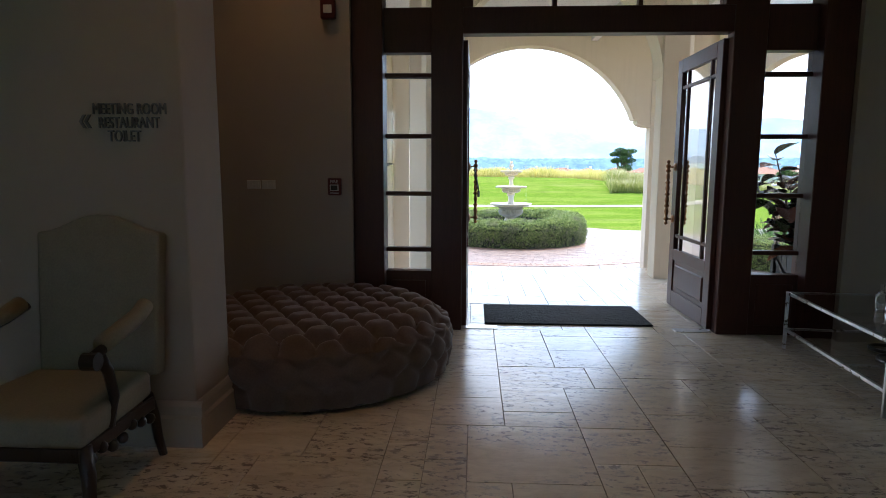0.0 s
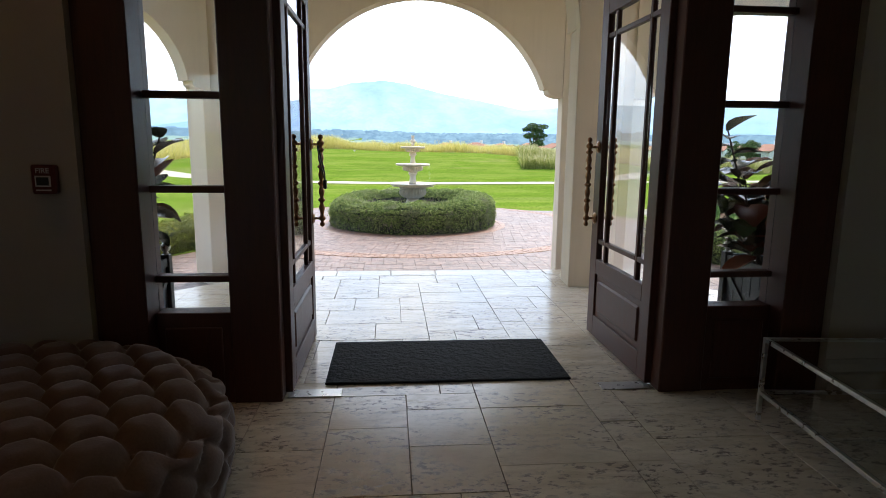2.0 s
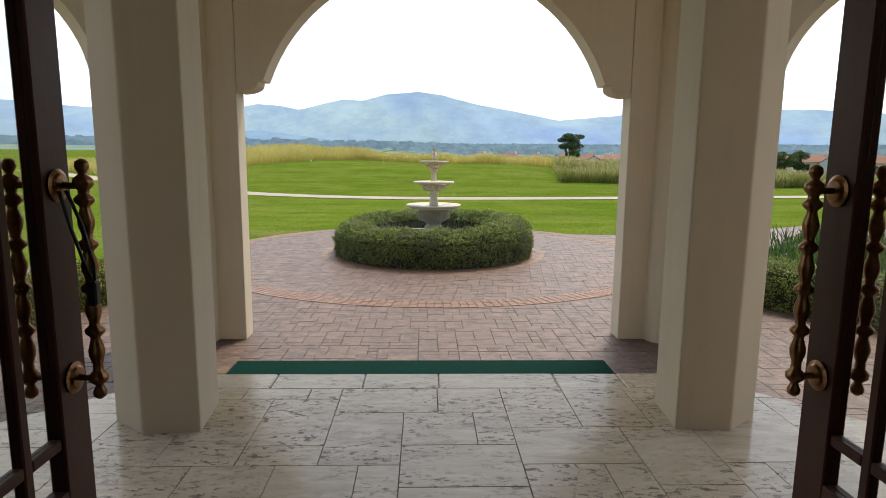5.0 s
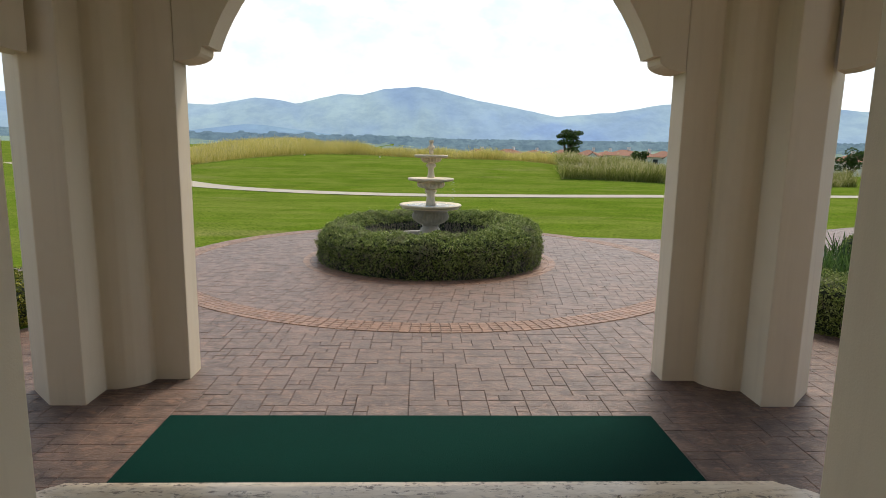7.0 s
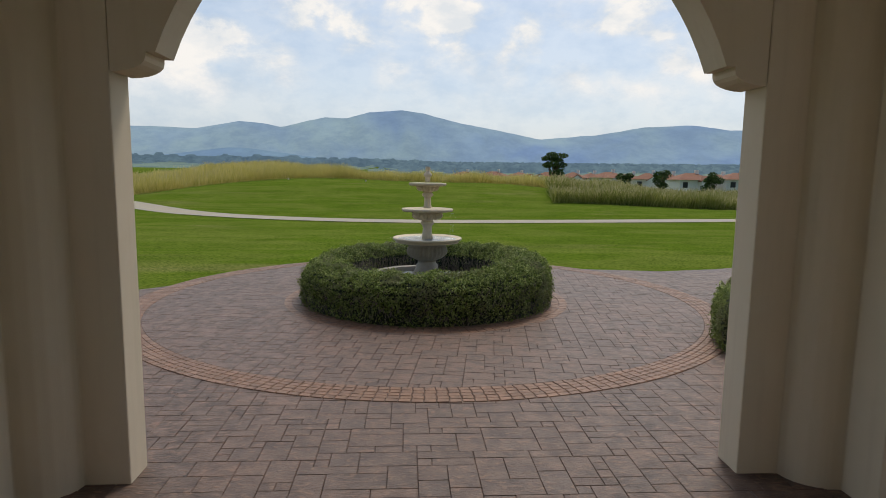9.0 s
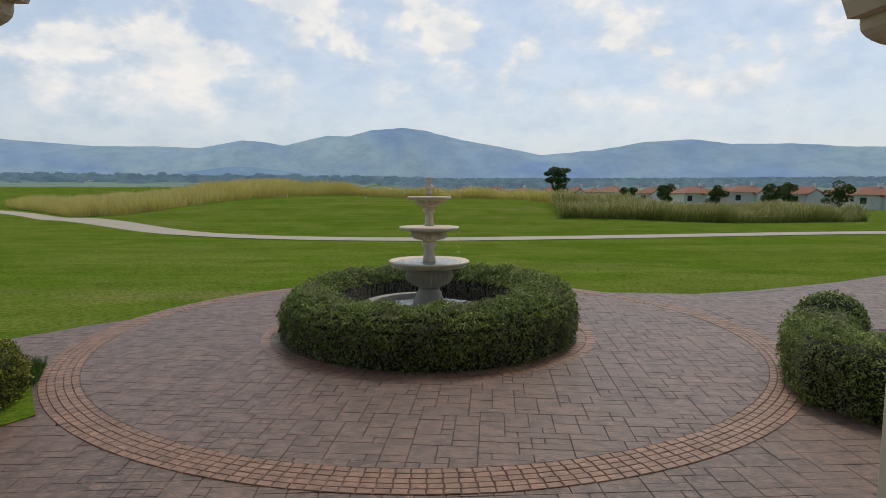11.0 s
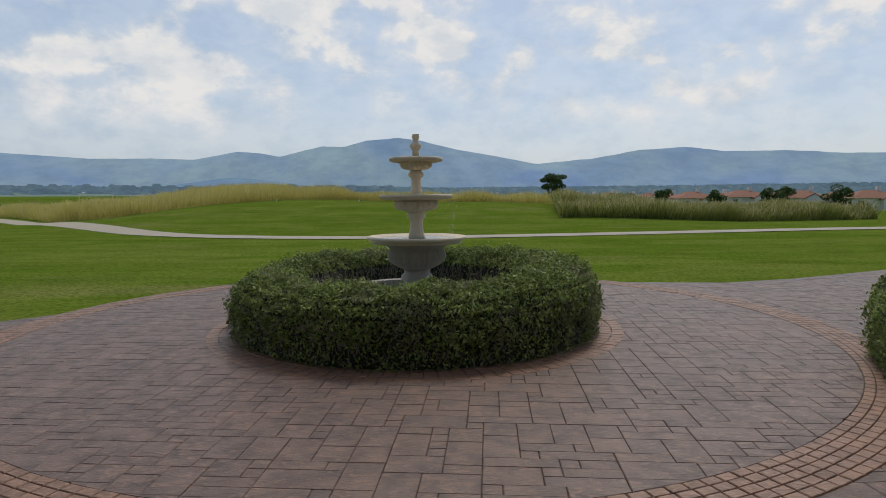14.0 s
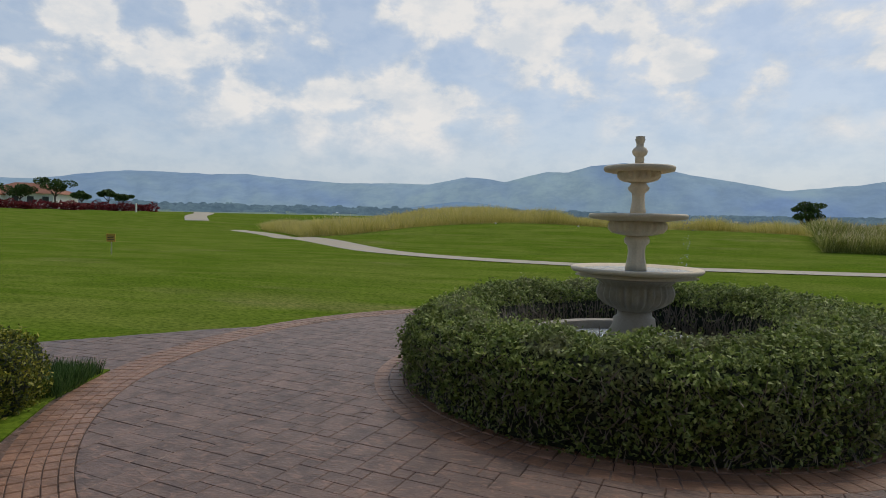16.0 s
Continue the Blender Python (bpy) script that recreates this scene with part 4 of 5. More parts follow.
# ---------------------------------------------------------------- lobby things
def ottoman():
    """A round deep-buttoned ottoman: one padded body, a plinth and single buttons."""
    R, H = 0.93, 0.43
    cx, cy = -2.11, 6.95
    root = tagged(new("round_ottoman"), "round deep-buttoned brown velvet ottoman on the stone floor", "ottoman")
    root.location = (cx, cy, 0)
    s = 0.215
    sites = [((i + 0.5 * (j % 2)) * s, j * s * 0.80) for j in range(-8, 9) for i in range(-8, 9) if math.hypot((i + 0.5 * (j % 2)) * s, j * s * 0.80) < R + 0.12]
    arr = np.array(sites)
    corners = [(x, y + s * 0.577) for x, y in sites] + [(x, y - s * 0.577) for x, y in sites]
    corners = [c for i, c in enumerate(corners) if math.hypot(*c) < R - 0.1 and all(math.dist(c, o) > 0.03 for o in corners[:i])]

    def pad(x, y):
        d = np.sort(np.hypot(arr[:, 0] - x, arr[:, 1] - y))
        return 0.075 * (1 - (1 - min((d[1] - d[0]) / (0.60 * s), 1.0)) ** 2.6) - 0.060

    bm = bmesh.new()
    nr, na = 76, 220
    rings = []
    for i in range(nr + 1):
        r = (R - 0.03) * i / nr
        ring = []
        for k in range(na):
            a = 2 * math.pi * k / na
            x, y = r * math.cos(a), r * math.sin(a)
            edge = 0.085 * max(0.0, (i / nr - 0.84) / 0.16) ** 2
            ring.append(bm.verts.new((x, y, H + pad(x, y) + 0.012 - edge)))
        rings.append(ring)
    ns = 26
    n_around = 27
    for i in range(1, ns + 1):
        f = i / ns
        z = H - 0.075 - f * (H - 0.105)
        ring = []
        for k in range(na):
            a = 2 * math.pi * k / na
            u = a / (2 * math.pi) * n_around
            ds = []
            for row, zz in enumerate((0.36, 0.235, 0.11)):
                off = 0.5 * (row % 2)
                for whole in (0, 1):
                    du = abs((u - off + 0.5) % 1.0 - 0.5)
                    ds.append(math.hypot((du if whole == 0 else 1 - du) * s, (z - zz) * 1.1))
            ds.sort()
            dip = 0.034 * (1 - min((ds[1] - ds[0]) / 0.11, 1.0)) ** 2.2
            belly = 0.03 * math.sin(math.pi * min(f * 1.1, 1.0))
            ring.append(bm.verts.new(((R + 0.025 + belly - dip) * math.cos(a), (R + 0.025 + belly - dip) * math.sin(a), z)))
        rings.append(ring)
    for a, b in zip(rings[1:], rings[2:]):
        for k in range(na):
            bm.faces.new((a[k], a[(k + 1) % na], b[(k + 1) % na], b[k]))
    bm.faces.new(rings[1])
    for v in rings[0]:
        bm.verts.remove(v)
    part("upholstery", bm, M_VELVET, root, smooth=True)
    part("plinth", lathe([(R - 0.05, 0.0), (R - 0.05, 0.035), (R - 0.02, 0.04)], 72), M_BLACKWOOD, root)
    b0 = bmesh.new()
    bmesh.ops.create_uvsphere(b0, u_segments=8, v_segments=5, radius=0.011)
    first = part("button", b0, M_VELVET, root)
    first.location = (corners[0][0], corners[0][1], H - 0.050)
    for x, y in corners[1:]:
        ob = new("button", first.data)
        ob.parent, ob.location = root, (x, y, H - 0.050)


ottoman()


def armchair():
    """An upright armchair with a camel back, padded arms and carved dark legs; it faces -y."""
    root = tagged(new("armchair"), "olive damask armchair with carved dark wooden arms against the wall", "chair")
    root.location = (-2.77, 5.24, 0)
    root.scale = (0.96, 0.96, 1.0)
    back = [(-0.30, 0.42), (-0.31, 1.10)] + [(-0.31 + 0.62 * k / 14, 1.10 + 0.085 * math.sin(math.pi * k / 14) ** 2) for k in range(1, 14)] + [(0.31, 1.10), (0.30, 0.42)]
    bm = slab_xz(back[::-1], 0.09, pose(0, 0.20, 0, -6))
    bmesh.ops.dissolve_limit(bm, angle_limit=0.01, verts=bm.verts, edges=bm.edges)
    bmesh.ops.bevel(bm, geom=[e for e in bm.edges], offset=0.018, segments=2, affect="EDGES", profile=0.6)
    part("backrest", bm, M_DAMASK, root, smooth=True)
    bm = prism([(-0.33, -0.38), (0.33, -0.38), (0.29, 0.22), (-0.29, 0.22)], 0.33, 0.455)
    bmesh.ops.bevel(bm, geom=list(bm.edges), offset=0.035, segments=3, affect="EDGES", profile=0.6)
    part("seat", bm, M_DAMASK, root, smooth=True)
    part("apron", box((-0.31, -0.37, 0.275), (0.31, -0.345, 0.335), 0.006), M_BLACKWOOD, root)
    for s in (-1, 1):
        part("apron", box((s * 0.30 - 0.012, -0.34, 0.275), (s * 0.30 + 0.012, 0.2, 0.335), 0.006), M_BLACKWOOD, root)
        for k in range(7):
            carving = bmesh.new()
            bmesh.ops.create_uvsphere(carving, u_segments=8, v_segments=6, radius=0.026, matrix=Matrix.Translation((s * 0.305, -0.3 + 0.075 * k, 0.262 + 0.018 * math.sin(k * 1.9))))
            part("carved_boss", carving, M_BLACKWOOD, root, smooth=True)
        pts = [(s * 0.30, -0.33, 0.33), (s * 0.325, -0.35, 0.22), (s * 0.315, -0.34, 0.10), (s * 0.30, -0.35, 0.03), (s * 0.31, -0.38, 0.0)]
        part("leg", tube(pts, 0.032, 10, 0.6), M_BLACKWOOD, root, smooth=True)
        pts = [(s * 0.27, 0.20, 0.34), (s * 0.28, 0.24, 0.22), (s * 0.275, 0.27, 0.10), (s * 0.28, 0.30, 0.0)]
        part("leg", tube(pts, 0.028, 10, 0.7), M_BLACKWOOD, root, smooth=True)
        pts = [(s * 0.305, -0.16, 0.34), (s * 0.315, -0.13, 0.46), (s * 0.32, -0.17, 0.58), (s * 0.32, -0.22, 0.655)]
        part("arm_post", tube(pts, 0.022, 10, 1.1), M_BLACKWOOD, root, smooth=True)
        pts = [(s * 0.32, -0.26, 0.665), (s * 0.32, -0.10, 0.695), (s * 0.315, 0.08, 0.72), (s * 0.30, 0.20, 0.76)]
        arm = part("armrest", tube(pts, 0.022, 10), M_BLACKWOOD, root, smooth=True)
        part("arm_pad", tube([(s * 0.32, -0.20, 0.695), (s * 0.32, -0.06, 0.722), (s * 0.315, 0.08, 0.745), (s * 0.305, 0.17, 0.775)], 0.038, 12), M_DAMASK, arm, "padded damask arm", True)
        part("scroll", lathe([(0.01, -0.03), (0.036, -0.03), (0.036, 0.03), (0.01, 0.03)], 14, m=pose(s * 0.32, -0.275, 0.65, 0, 90)), M_BLACKWOOD, arm)


armchair()


def glass_table():
    """A low rectangular table: thin silver frame, glass top and glass shelf."""
    L, W, H = 1.36, 0.75, 0.456
    root = tagged(new("coffee_table"), "low glass coffee table with a thin silver metal frame", "table")
    root.matrix_world = pose(1.41, 6.87, 0, 0, 0, -5)
    b = 0.011
    legs = [(0, -L / 2), (0, L / 2), (W, -L / 2), (W, L / 2)]
    for x, y in legs:
        part("leg", box((x - b, y - b, 0), (x + b, y + b, H), 0.002), M_STEEL, root)
    for z in (H - 0.012, 0.155):
        for x in (0, W):
            part("rail", box((x - b, -L / 2 + b, z - b), (x + b, L / 2 - b, z + b), 0.002), M_STEEL, root)
        for y in (-L / 2, L / 2):
            part("rail", box((b, y - b, z - b), (W - b, y + b, z + b), 0.002), M_STEEL, root)
    part("tabletop", box((b, -L / 2 + b, H - 0.009), (W - b, L / 2 - b, H - 0.001), 0.001), M_GLASS, root, "clear glass top")
    part("shelf", box((b, -L / 2 + b, 0.158), (W - b, L / 2 - b, 0.165), 0.001), M_GLASS, root, "clear glass shelf")
    bottle = tagged(mesh_object("glass_bottle", lathe([(0.030, 0.0), (0.034, 0.006), (0.035, 0.085), (0.026, 0.105), (0.014, 0.125), (0.012, 0.155), (0.015, 0.158), (0.015, 0.17), (0.008, 0.171)], 24), M_GLASS, smooth=True), "small clear glass bottle standing on the table", "bottle")
    bottle.location = (1.80, 6.98, 0.458)
    for k, (x, y, r) in enumerate(((1.78, 6.70, 0.13), (1.86, 6.97, 0.10))):
        pts = [(r * math.cos(a), r * math.sin(a), 0.012) for a in [2 * math.pi * i / 28 for i in range(29)]]
        ringo = tagged(mesh_object("ring_ornament", tube(pts, 0.012, 8), M_BLACKWOOD, smooth=True), "dark metal ring ornament lying on the lower shelf", "ornament", "ring ornaments")
        ringo.location = (x, y, 0.166)


glass_table()


def lettering():
    root = tagged(new("wall_sign"), "raised pewter wall letters with a double arrow", "sign")
    root.location = (-2.62, PY - 0.008, 1.609)
    rows = (("MEETING ROOM", -2.5835, 1.603, 0.345), ("RESTAURANT", -2.5895, 1.539, 0.287), ("TOILET", -2.614, 1.476, 0.154))
    for text, x, z, width in rows:
        cu = bpy.data.curves.new("letters", "FONT")
        cu.body, cu.size, cu.extrude, cu.align_x = text, 0.073, 0.006, "CENTER"
        cu.materials.append(M_LETTER)
        ob = new("letters", cu)
        bpy.context.view_layer.update()
        sx = width / max(ob.dimensions.x, 0.01)
        ob.parent = root
        ob.rotation_euler = (radians(90), 0, 0)
        ob.scale = (sx * 1.03, 1.03, 1.0)
        ob.location = (x + 2.585, 0, z - 1.565)
    for k in range(2):
        x = -2.835 + 0.026 * k
        bm = slab_xz([(x, 1.570), (x + 0.020, 1.602), (x + 0.034, 1.602), (x + 0.014, 1.570), (x + 0.034, 1.538), (x + 0.020, 1.538)], 0.008, pose(2.585, 0, -1.565))
        part("arrow", bm, M_LETTER, root)


lettering()


def wall_devices():
    call = tagged(new("fire_call_point"), "dark red fire alarm call point on the wall", "fire alarm")
    call.location = (-2.14, WY - 0.001, 1.248)
    part("case", box((-0.056, -0.045, -0.07), (0.056, 0, 0.07), 0.008), M_RED, call)
    part("bezel", box((-0.036, -0.049, -0.035), (0.036, -0.044, 0.018), 0.002), M_WHITE, call)
    part("glass_face", box((-0.028, -0.052, -0.028), (0.028, -0.0485, 0.011), 0.001), M_PLANTER, call)
    cu = bpy.data.curves.new("fire_letters", "FONT")
    cu.body, cu.size, cu.extrude, cu.align_x = "FIRE", 0.036, 0.001, "CENTER"
    cu.materials.append(M_WHITE)
    ob = new("letters", cu)
    ob.parent, ob.rotation_euler, ob.location = call, (radians(90), 0, 0), (0, -0.0465, 0.030)
    part("label_bar", box((-0.035, -0.047, -0.055), (0.035, -0.0445, -0.048)), M_WHITE, call)
    horn = tagged(new("fire_alarm_beacon"), "dark red wall-mounted fire alarm sounder", "fire alarm")
    horn.location = (-2.165, WY - 0.001, 2.655)
    part("case", box((-0.06, -0.05, -0.075), (0.06, 0, 0.075), 0.008), M_RED, horn)
    part("grille", box((-0.034, -0.056, -0.035), (0.034, -0.049, 0.03), 0.004), M_WHITE, horn)
    for x in (-2.828, -2.702):
        sw = tagged(new("light_switch"), "plain off-white light switch plate on the wall", "light switch", "light switches")
        sw.location = (x, WY - 0.001, 1.262)
        part("plate", box((-0.057, -0.009, -0.036), (0.057, 0, 0.036), 0.003), M_WHITE, sw)
        for k in (-1, 1):
            part("rocker", box((k * 0.024 - 0.019, -0.0125, -0.022), (k * 0.024 + 0.019, -0.009, 0.022), 0.002), M_WHITE, sw)


wall_devices()


def door_strap():
    pts = [(-0.985, 8.965, 1.415), (-0.975, 8.985, 1.32), (-0.955, 9.00, 1.22), (-0.94, 9.01, 1.16), (-0.945, 9.02, 1.22), (-0.965, 9.02, 1.32), (-0.985, 8.995, 1.415)]
    strap = tagged(new("hanging_strap"), "thin black strap hanging from the door pull", "strap")
    strap.location = (-0.985, 8.98, 1.415)
    rel = [Vector(p) - strap.location for p in pts]
    part("cord", tube(rel, 0.005, 6), M_PLANTER, strap, smooth=True)
    part("fob", box((0.03, 0.012, -0.30), (0.055, 0.040, -0.235), 0.005), M_PLANTER, strap)


door_strap()


def downlight(x, y, watts):
    """A warm recessed ceiling lamp."""
    root = tagged(new("ceiling_downlight"), "round warm recessed downlight in the lobby ceiling", "ceiling light", "ceiling downlights")
    root.location = (x, y, 4.1)
    part("trim", lathe([(0.06, 0.0), (0.085, 0.0), (0.085, -0.012), (0.065, -0.016), (0.06, -0.004)], 28), M_STEEL, root)
    lens = part("lens", lathe([(0.002, -0.006), (0.058, -0.006), (0.058, -0.003), (0.002, -0.003)], 28), M_LAMP, root, "glowing warm lens")
    lamp = new("downlight_lamp", bpy.data.lights.new("downlight_lamp", "SPOT"))
    lamp.data.energy, lamp.data.color, lamp.data.spot_size, lamp.data.spot_blend, lamp.data.shadow_soft_size = watts, (1.0, 0.50, 0.20), radians(75), 0.6, 0.05
    lamp.matrix_world = look((x, y, 4.07), (x, y + 0.02, 0))


def lamp_material():
    n = Nodes("lamp_lens")
    n.color((0.9, 0.85, 0.75))
    n.bsdf.inputs["Emission Color"].default_value = (1.0, 0.62, 0.30, 1)
    n.set("Emission Strength", 6.0)
    return n.m


M_LAMP = lamp_material()
downlight(-2.5, 7.1, 3)
downlight(-1.8, 5.1, 5)
downlight(0.9, 1.2, 12)


# ---------------------------------------------------------------- porch planters
def planter(side):
    """A black square planter box with corner posts, ball finials, boards and cross braces."""
    W, H = 0.56, 0.645
    root = tagged(new("planter_box"), "black timber planter box with ball finials and crossed braces", "planter", "porch planters")
    root.location = (side * 2.31, 8.65, 0)
    h = W / 2
    for x in (-h, h):
        for y in (-h, h):
            post = part("post", box((x - 0.03, y - 0.03, 0), (x + 0.03, y + 0.03, H + 0.02), 0.004), M_PLANTER, root)
            part("finial", lathe([(0.012, 0.0), (0.022, 0.008), (0.014, 0.018), (0.028, 0.03), (0.034, 0.05), (0.028, 0.07), (0.008, 0.082)], 16, m=pose(x, y, H + 0.02)), M_STEEL, post, "shiny metal ball", True)
    for k, (rz, wide) in enumerate(((0, h), (90, h), (180, h), (270, h))):
        m = pose(0, 0, 0, 0, 0, rz)
        for i in range(5):
            x0 = -h + 0.03 + (W - 0.06) / 5 * i
            part("board", box((x0 + 0.003, -h - 0.004, 0.05), (x0 + (W - 0.06) / 5 - 0.003, -h + 0.016, H - 0.03), 0.002, m), M_PLANTER, root)
        for z in (0.05, H - 0.06):
            part("rail", box((-h + 0.03, -h - 0.018, z), (h - 0.03, -h - 0.005, z + 0.06), 0.003, m), M_PLANTER, root)
        for s in (-1, 1):
            brace = box((-0.30, -0.006, -0.022), (0.30, 0.006, 0.022), 0.002, m @ pose(0, -h - 0.012, H / 2) @ pose(0, 0, 0, 0, 38 * s))
            part("brace", brace, M_PLANTER, root)
    for k in range(4):
        part("rim", box((-h + 0.03, -h - 0.012, H - 0.028), (h - 0.03, -h + 0.032, H - 0.010), 0.003, pose(0, 0, 0, 0, 0, 90 * k)), M_PLANTER, root)
    part("soil", box((-h + 0.03, -h + 0.03, H - 0.10), (h - 0.03, h - 0.03, H - 0.06)), M_SOIL, root, "dark potting soil")


def big_leaf(bm, base, direction, length, width, droop, side_tilt):
    """One broad oval leaf with a folded midrib."""
    d = Vector(direction).normalized()
    s = d.cross(Vector((0, 0, 1)))
    s = s.normalized() if s.length > 1e-3 else Vector((1, 0, 0))
    up = s.cross(d)
    rows = []
    for k in range(6):
        f = k / 5
        w = width * math.sin(math.pi * min(f * 0.93 + 0.05, 1)) ** 0.8
        c = Vector(base) + d * length * f + Vector((0, 0, -droop * f * f)) * length
        rows.append((bm.verts.new(c - s * w + up * w * (0.35 + side_tilt)), bm.verts.new(c), bm.verts.new(c + s * w + up * w * (0.35 - side_tilt))))
    for a, b in zip(rows, rows[1:]):
        bm.faces.new((a[0], a[1], b[1], b[0]))
        bm.faces.new((a[1], a[2], b[2], b[1]))


def rubber_plant(side, seed):
    r = random.Random(seed)
    root = tagged(new("rubber_plant"), "rubber plant with broad dark green and reddish leaves in a planter", "plant", "porch plants")
    root.location = (2.16 if side > 0 else -2.25, 8.65, 0.585)
    for stem_i in range(9):
        a0 = 2 * math.pi * stem_i / 9 + r.uniform(-0.4, 0.4)
        lean = r.uniform(0.12, 0.48)
        top = r.uniform(0.55, 1.10)
        pts = [(0.05 * math.cos(a0), 0.05 * math.sin(a0), 0)] + [((0.05 + lean * f) * math.cos(a0), (0.05 + lean * f) * math.sin(a0), top * f) for f in (0.35, 0.7, 1.0)]
        stem = part("stem", tube(pts, 0.012, 7, 0.5), M_BARK, root)
        for k in range(16):
            f = 0.14 + 0.86 * k / 15
            x, y, z = (0.05 + lean * f) * math.cos(a0), (0.05 + lean * f) * math.sin(a0), top * f
            a = a0 + k * 2.4 + r.uniform(-0.3, 0.3)
            el = r.uniform(-0.25, 0.75)
            bm = bmesh.new()
            big_leaf(bm, (x, y, z), (math.cos(a) * math.cos(el), math.sin(a) * math.cos(el), math.sin(el)), r.uniform(0.18, 0.28), r.uniform(0.078, 0.112), r.uniform(0.05, 0.4), r.uniform(-0.2, 0.2))
            part("leaf", bm, M_RUBBER_LEAF, root if k % 2 else stem, smooth=True)


def rubber_leaf_material():
    n = Nodes("rubber_leaf")
    rnd = n.random()
    c = n.ramp(rnd, [(0.0, (0.018, 0.034, 0.012)), (0.5, (0.040, 0.062, 0.020)), (0.68, (0.12, 0.035, 0.022)), (1.0, (0.24, 0.065, 0.035))])
    n.color(n.mix(n.range(n.noise(14, 4), 0.0, 0.4), c, (0.02, 0.03, 0.012)))
    n.rough(0.25)
    return n.m


M_RUBBER_LEAF = rubber_leaf_material()
for side in (-1, 1):
    planter(side)
    rubber_plant(side, 11 + side)

# ---------------------------------------------------------------- beds, topiary, grasses
structure(mesh_object("planting_bed", prism([(3.1, 15.75), (4.9, 13.0), (9.0, 12.4), (9.0, 18.4), (4.45, 18.0)], TERRACE - 0.04, TERRACE + 0.01), M_SOIL), "dark soil bed behind the border hedge")
structure(mesh_object("planting_bed", prism([(-2.98, 15.75), (-3.40, 16.4), (-3.68, 17.12), (-4.4, 16.9), (-5.2, 16.4), (-7.5, 14.7), (-9.5, 12.0), (-5.2, 12.0)], TERRACE - 0.04, TERRACE + 0.01), M_LAWN), "grass bed behind the border hedge")


def inside(p, poly):
    x, y = p
    hit = False
    for (x0, y0), (x1, y1) in zip(poly, poly[1:] + poly[:1]):
        if (y0 > y) != (y1 > y) and x < (x1 - x0) * (y - y0) / (y1 - y0) + x0:
            hit = not hit
    return hit


def in_plan(poly, count):
    xs, ys = [p[0] for p in poly], [p[1] for p in poly]
    out = []
    while len(out) < count:
        p = (rng.uniform(min(xs), max(xs)), rng.uniform(min(ys), max(ys)))
        if inside(p, poly):
            out.append(p)
    return np.array(out)


def topiary(x, y, r):
    root = tagged(new("topiary_ball"), "clipped round box topiary ball in the bed", "shrub", "topiary balls")
    root.location = (x, y, TERRACE + 0.01)
    bm = bmesh.new()
    bmesh.ops.create_icosphere(bm, subdivisions=3, radius=r, matrix=Matrix.Translation((0, 0, r * 0.92)))
    for v in bm.verts:
        v.co += (v.co - Vector((0, 0, r * 0.92))) * (0.06 * noise.noise(v.co * 6 + Vector((x, y, 0))))
    bm.normal_update()
    p, nr = scatter(bm, 5000, rng, 0.014)
    quads("foliage", leaf_quads(p, nr, 0.016, 0.010, rng), M_HEDGE, root)
    # inner shade of the ball, painted on a dark shell
    part("core", bm, M_CORE_SHADE, root)


for x, y, r in ((4.10, 17.1, 0.32), (5.05, 15.1, 0.27), (6.3, 17.4, 0.30)):
    topiary(x, y, r)
bed = in_plan([(4.2, 15.4), (5.2, 13.7), (8.6, 13.2), (8.6, 17.2), (5.0, 16.9)], 3200)
base = np.column_stack([bed, np.full(len(bed), TERRACE)])
strap = quads("strap_leaf_plants", blades(base, 0.62, 0.014, rng, 0.38), M_STRAP)
tagged(strap, "dense strap-leaved green bedding plants behind the hedge", "plants", kind="stuff")
bed = in_plan([(-3.40, 16.45), (-3.66, 17.05), (-4.4, 16.82), (-5.0, 16.4), (-4.4, 15.9)], 8000)
base = np.column_stack([bed, np.full(len(bed), TERRACE)])
tagged(quads("bed_grass", blades(base, 0.11, 0.003, rng, 0.35), M_STRAP), "uncut green grass in the bed corner", "grass", kind="stuff")


def grass_field(name, poly, count, height, label, plumes=0, material=None):
    p = in_plan(poly, count)
    z = np.array([ground_height(x, y) for x, y in p])
    clump = np.array([0.78 + 0.55 * noise.noise((x * 0.45, y * 0.45, 5)) + 0.35 * noise.noise((x * 1.6, y * 1.6, 9)) for x, y in p])
    b = blades(np.column_stack([p, z - 0.05]), height * clump, 0.011, rng, 0.34)
    root = tagged(quads(name, b, material or M_TALL), label, "grass", kind="stuff")
    if plumes:
        pick = rng.choice(count, plumes)
        top = b[pick, 2]
        q = blades(top - np.array([0, 0, 0.14]), 0.30, 0.016, rng, 0.45)
        plume = quads("plumes", q, M_PLUME, root, "pale feathery plumes")
    return root


grass_field("tall_grass", [(-34, 64), (-25, 53.5), (-17.5, 44.6), (-14.5, 42.6), (-12, 46), (-8, 54), (-4, 59), (6, 60), (12, 54), (14, 58), (8, 66), (-6, 70), (-22, 78)], 210000, 0.95, "tall golden uncut grass behind the tee mound", 9000)
grass_field("tall_grass", [(7.0, 39.6), (13, 40.2), (24.5, 42.4), (26, 49), (14, 50), (8.5, 46.5)], 110000, 0.88, "tall green plumed grass clump beside the path", 12000, M_TALL_GREEN)
grass_field("tall_grass", [(30, 41), (37, 43), (38, 49), (30, 47)], 7000, 1.25, "tall green plumed grass clump beside the path", 1500, M_TALL_GREEN)


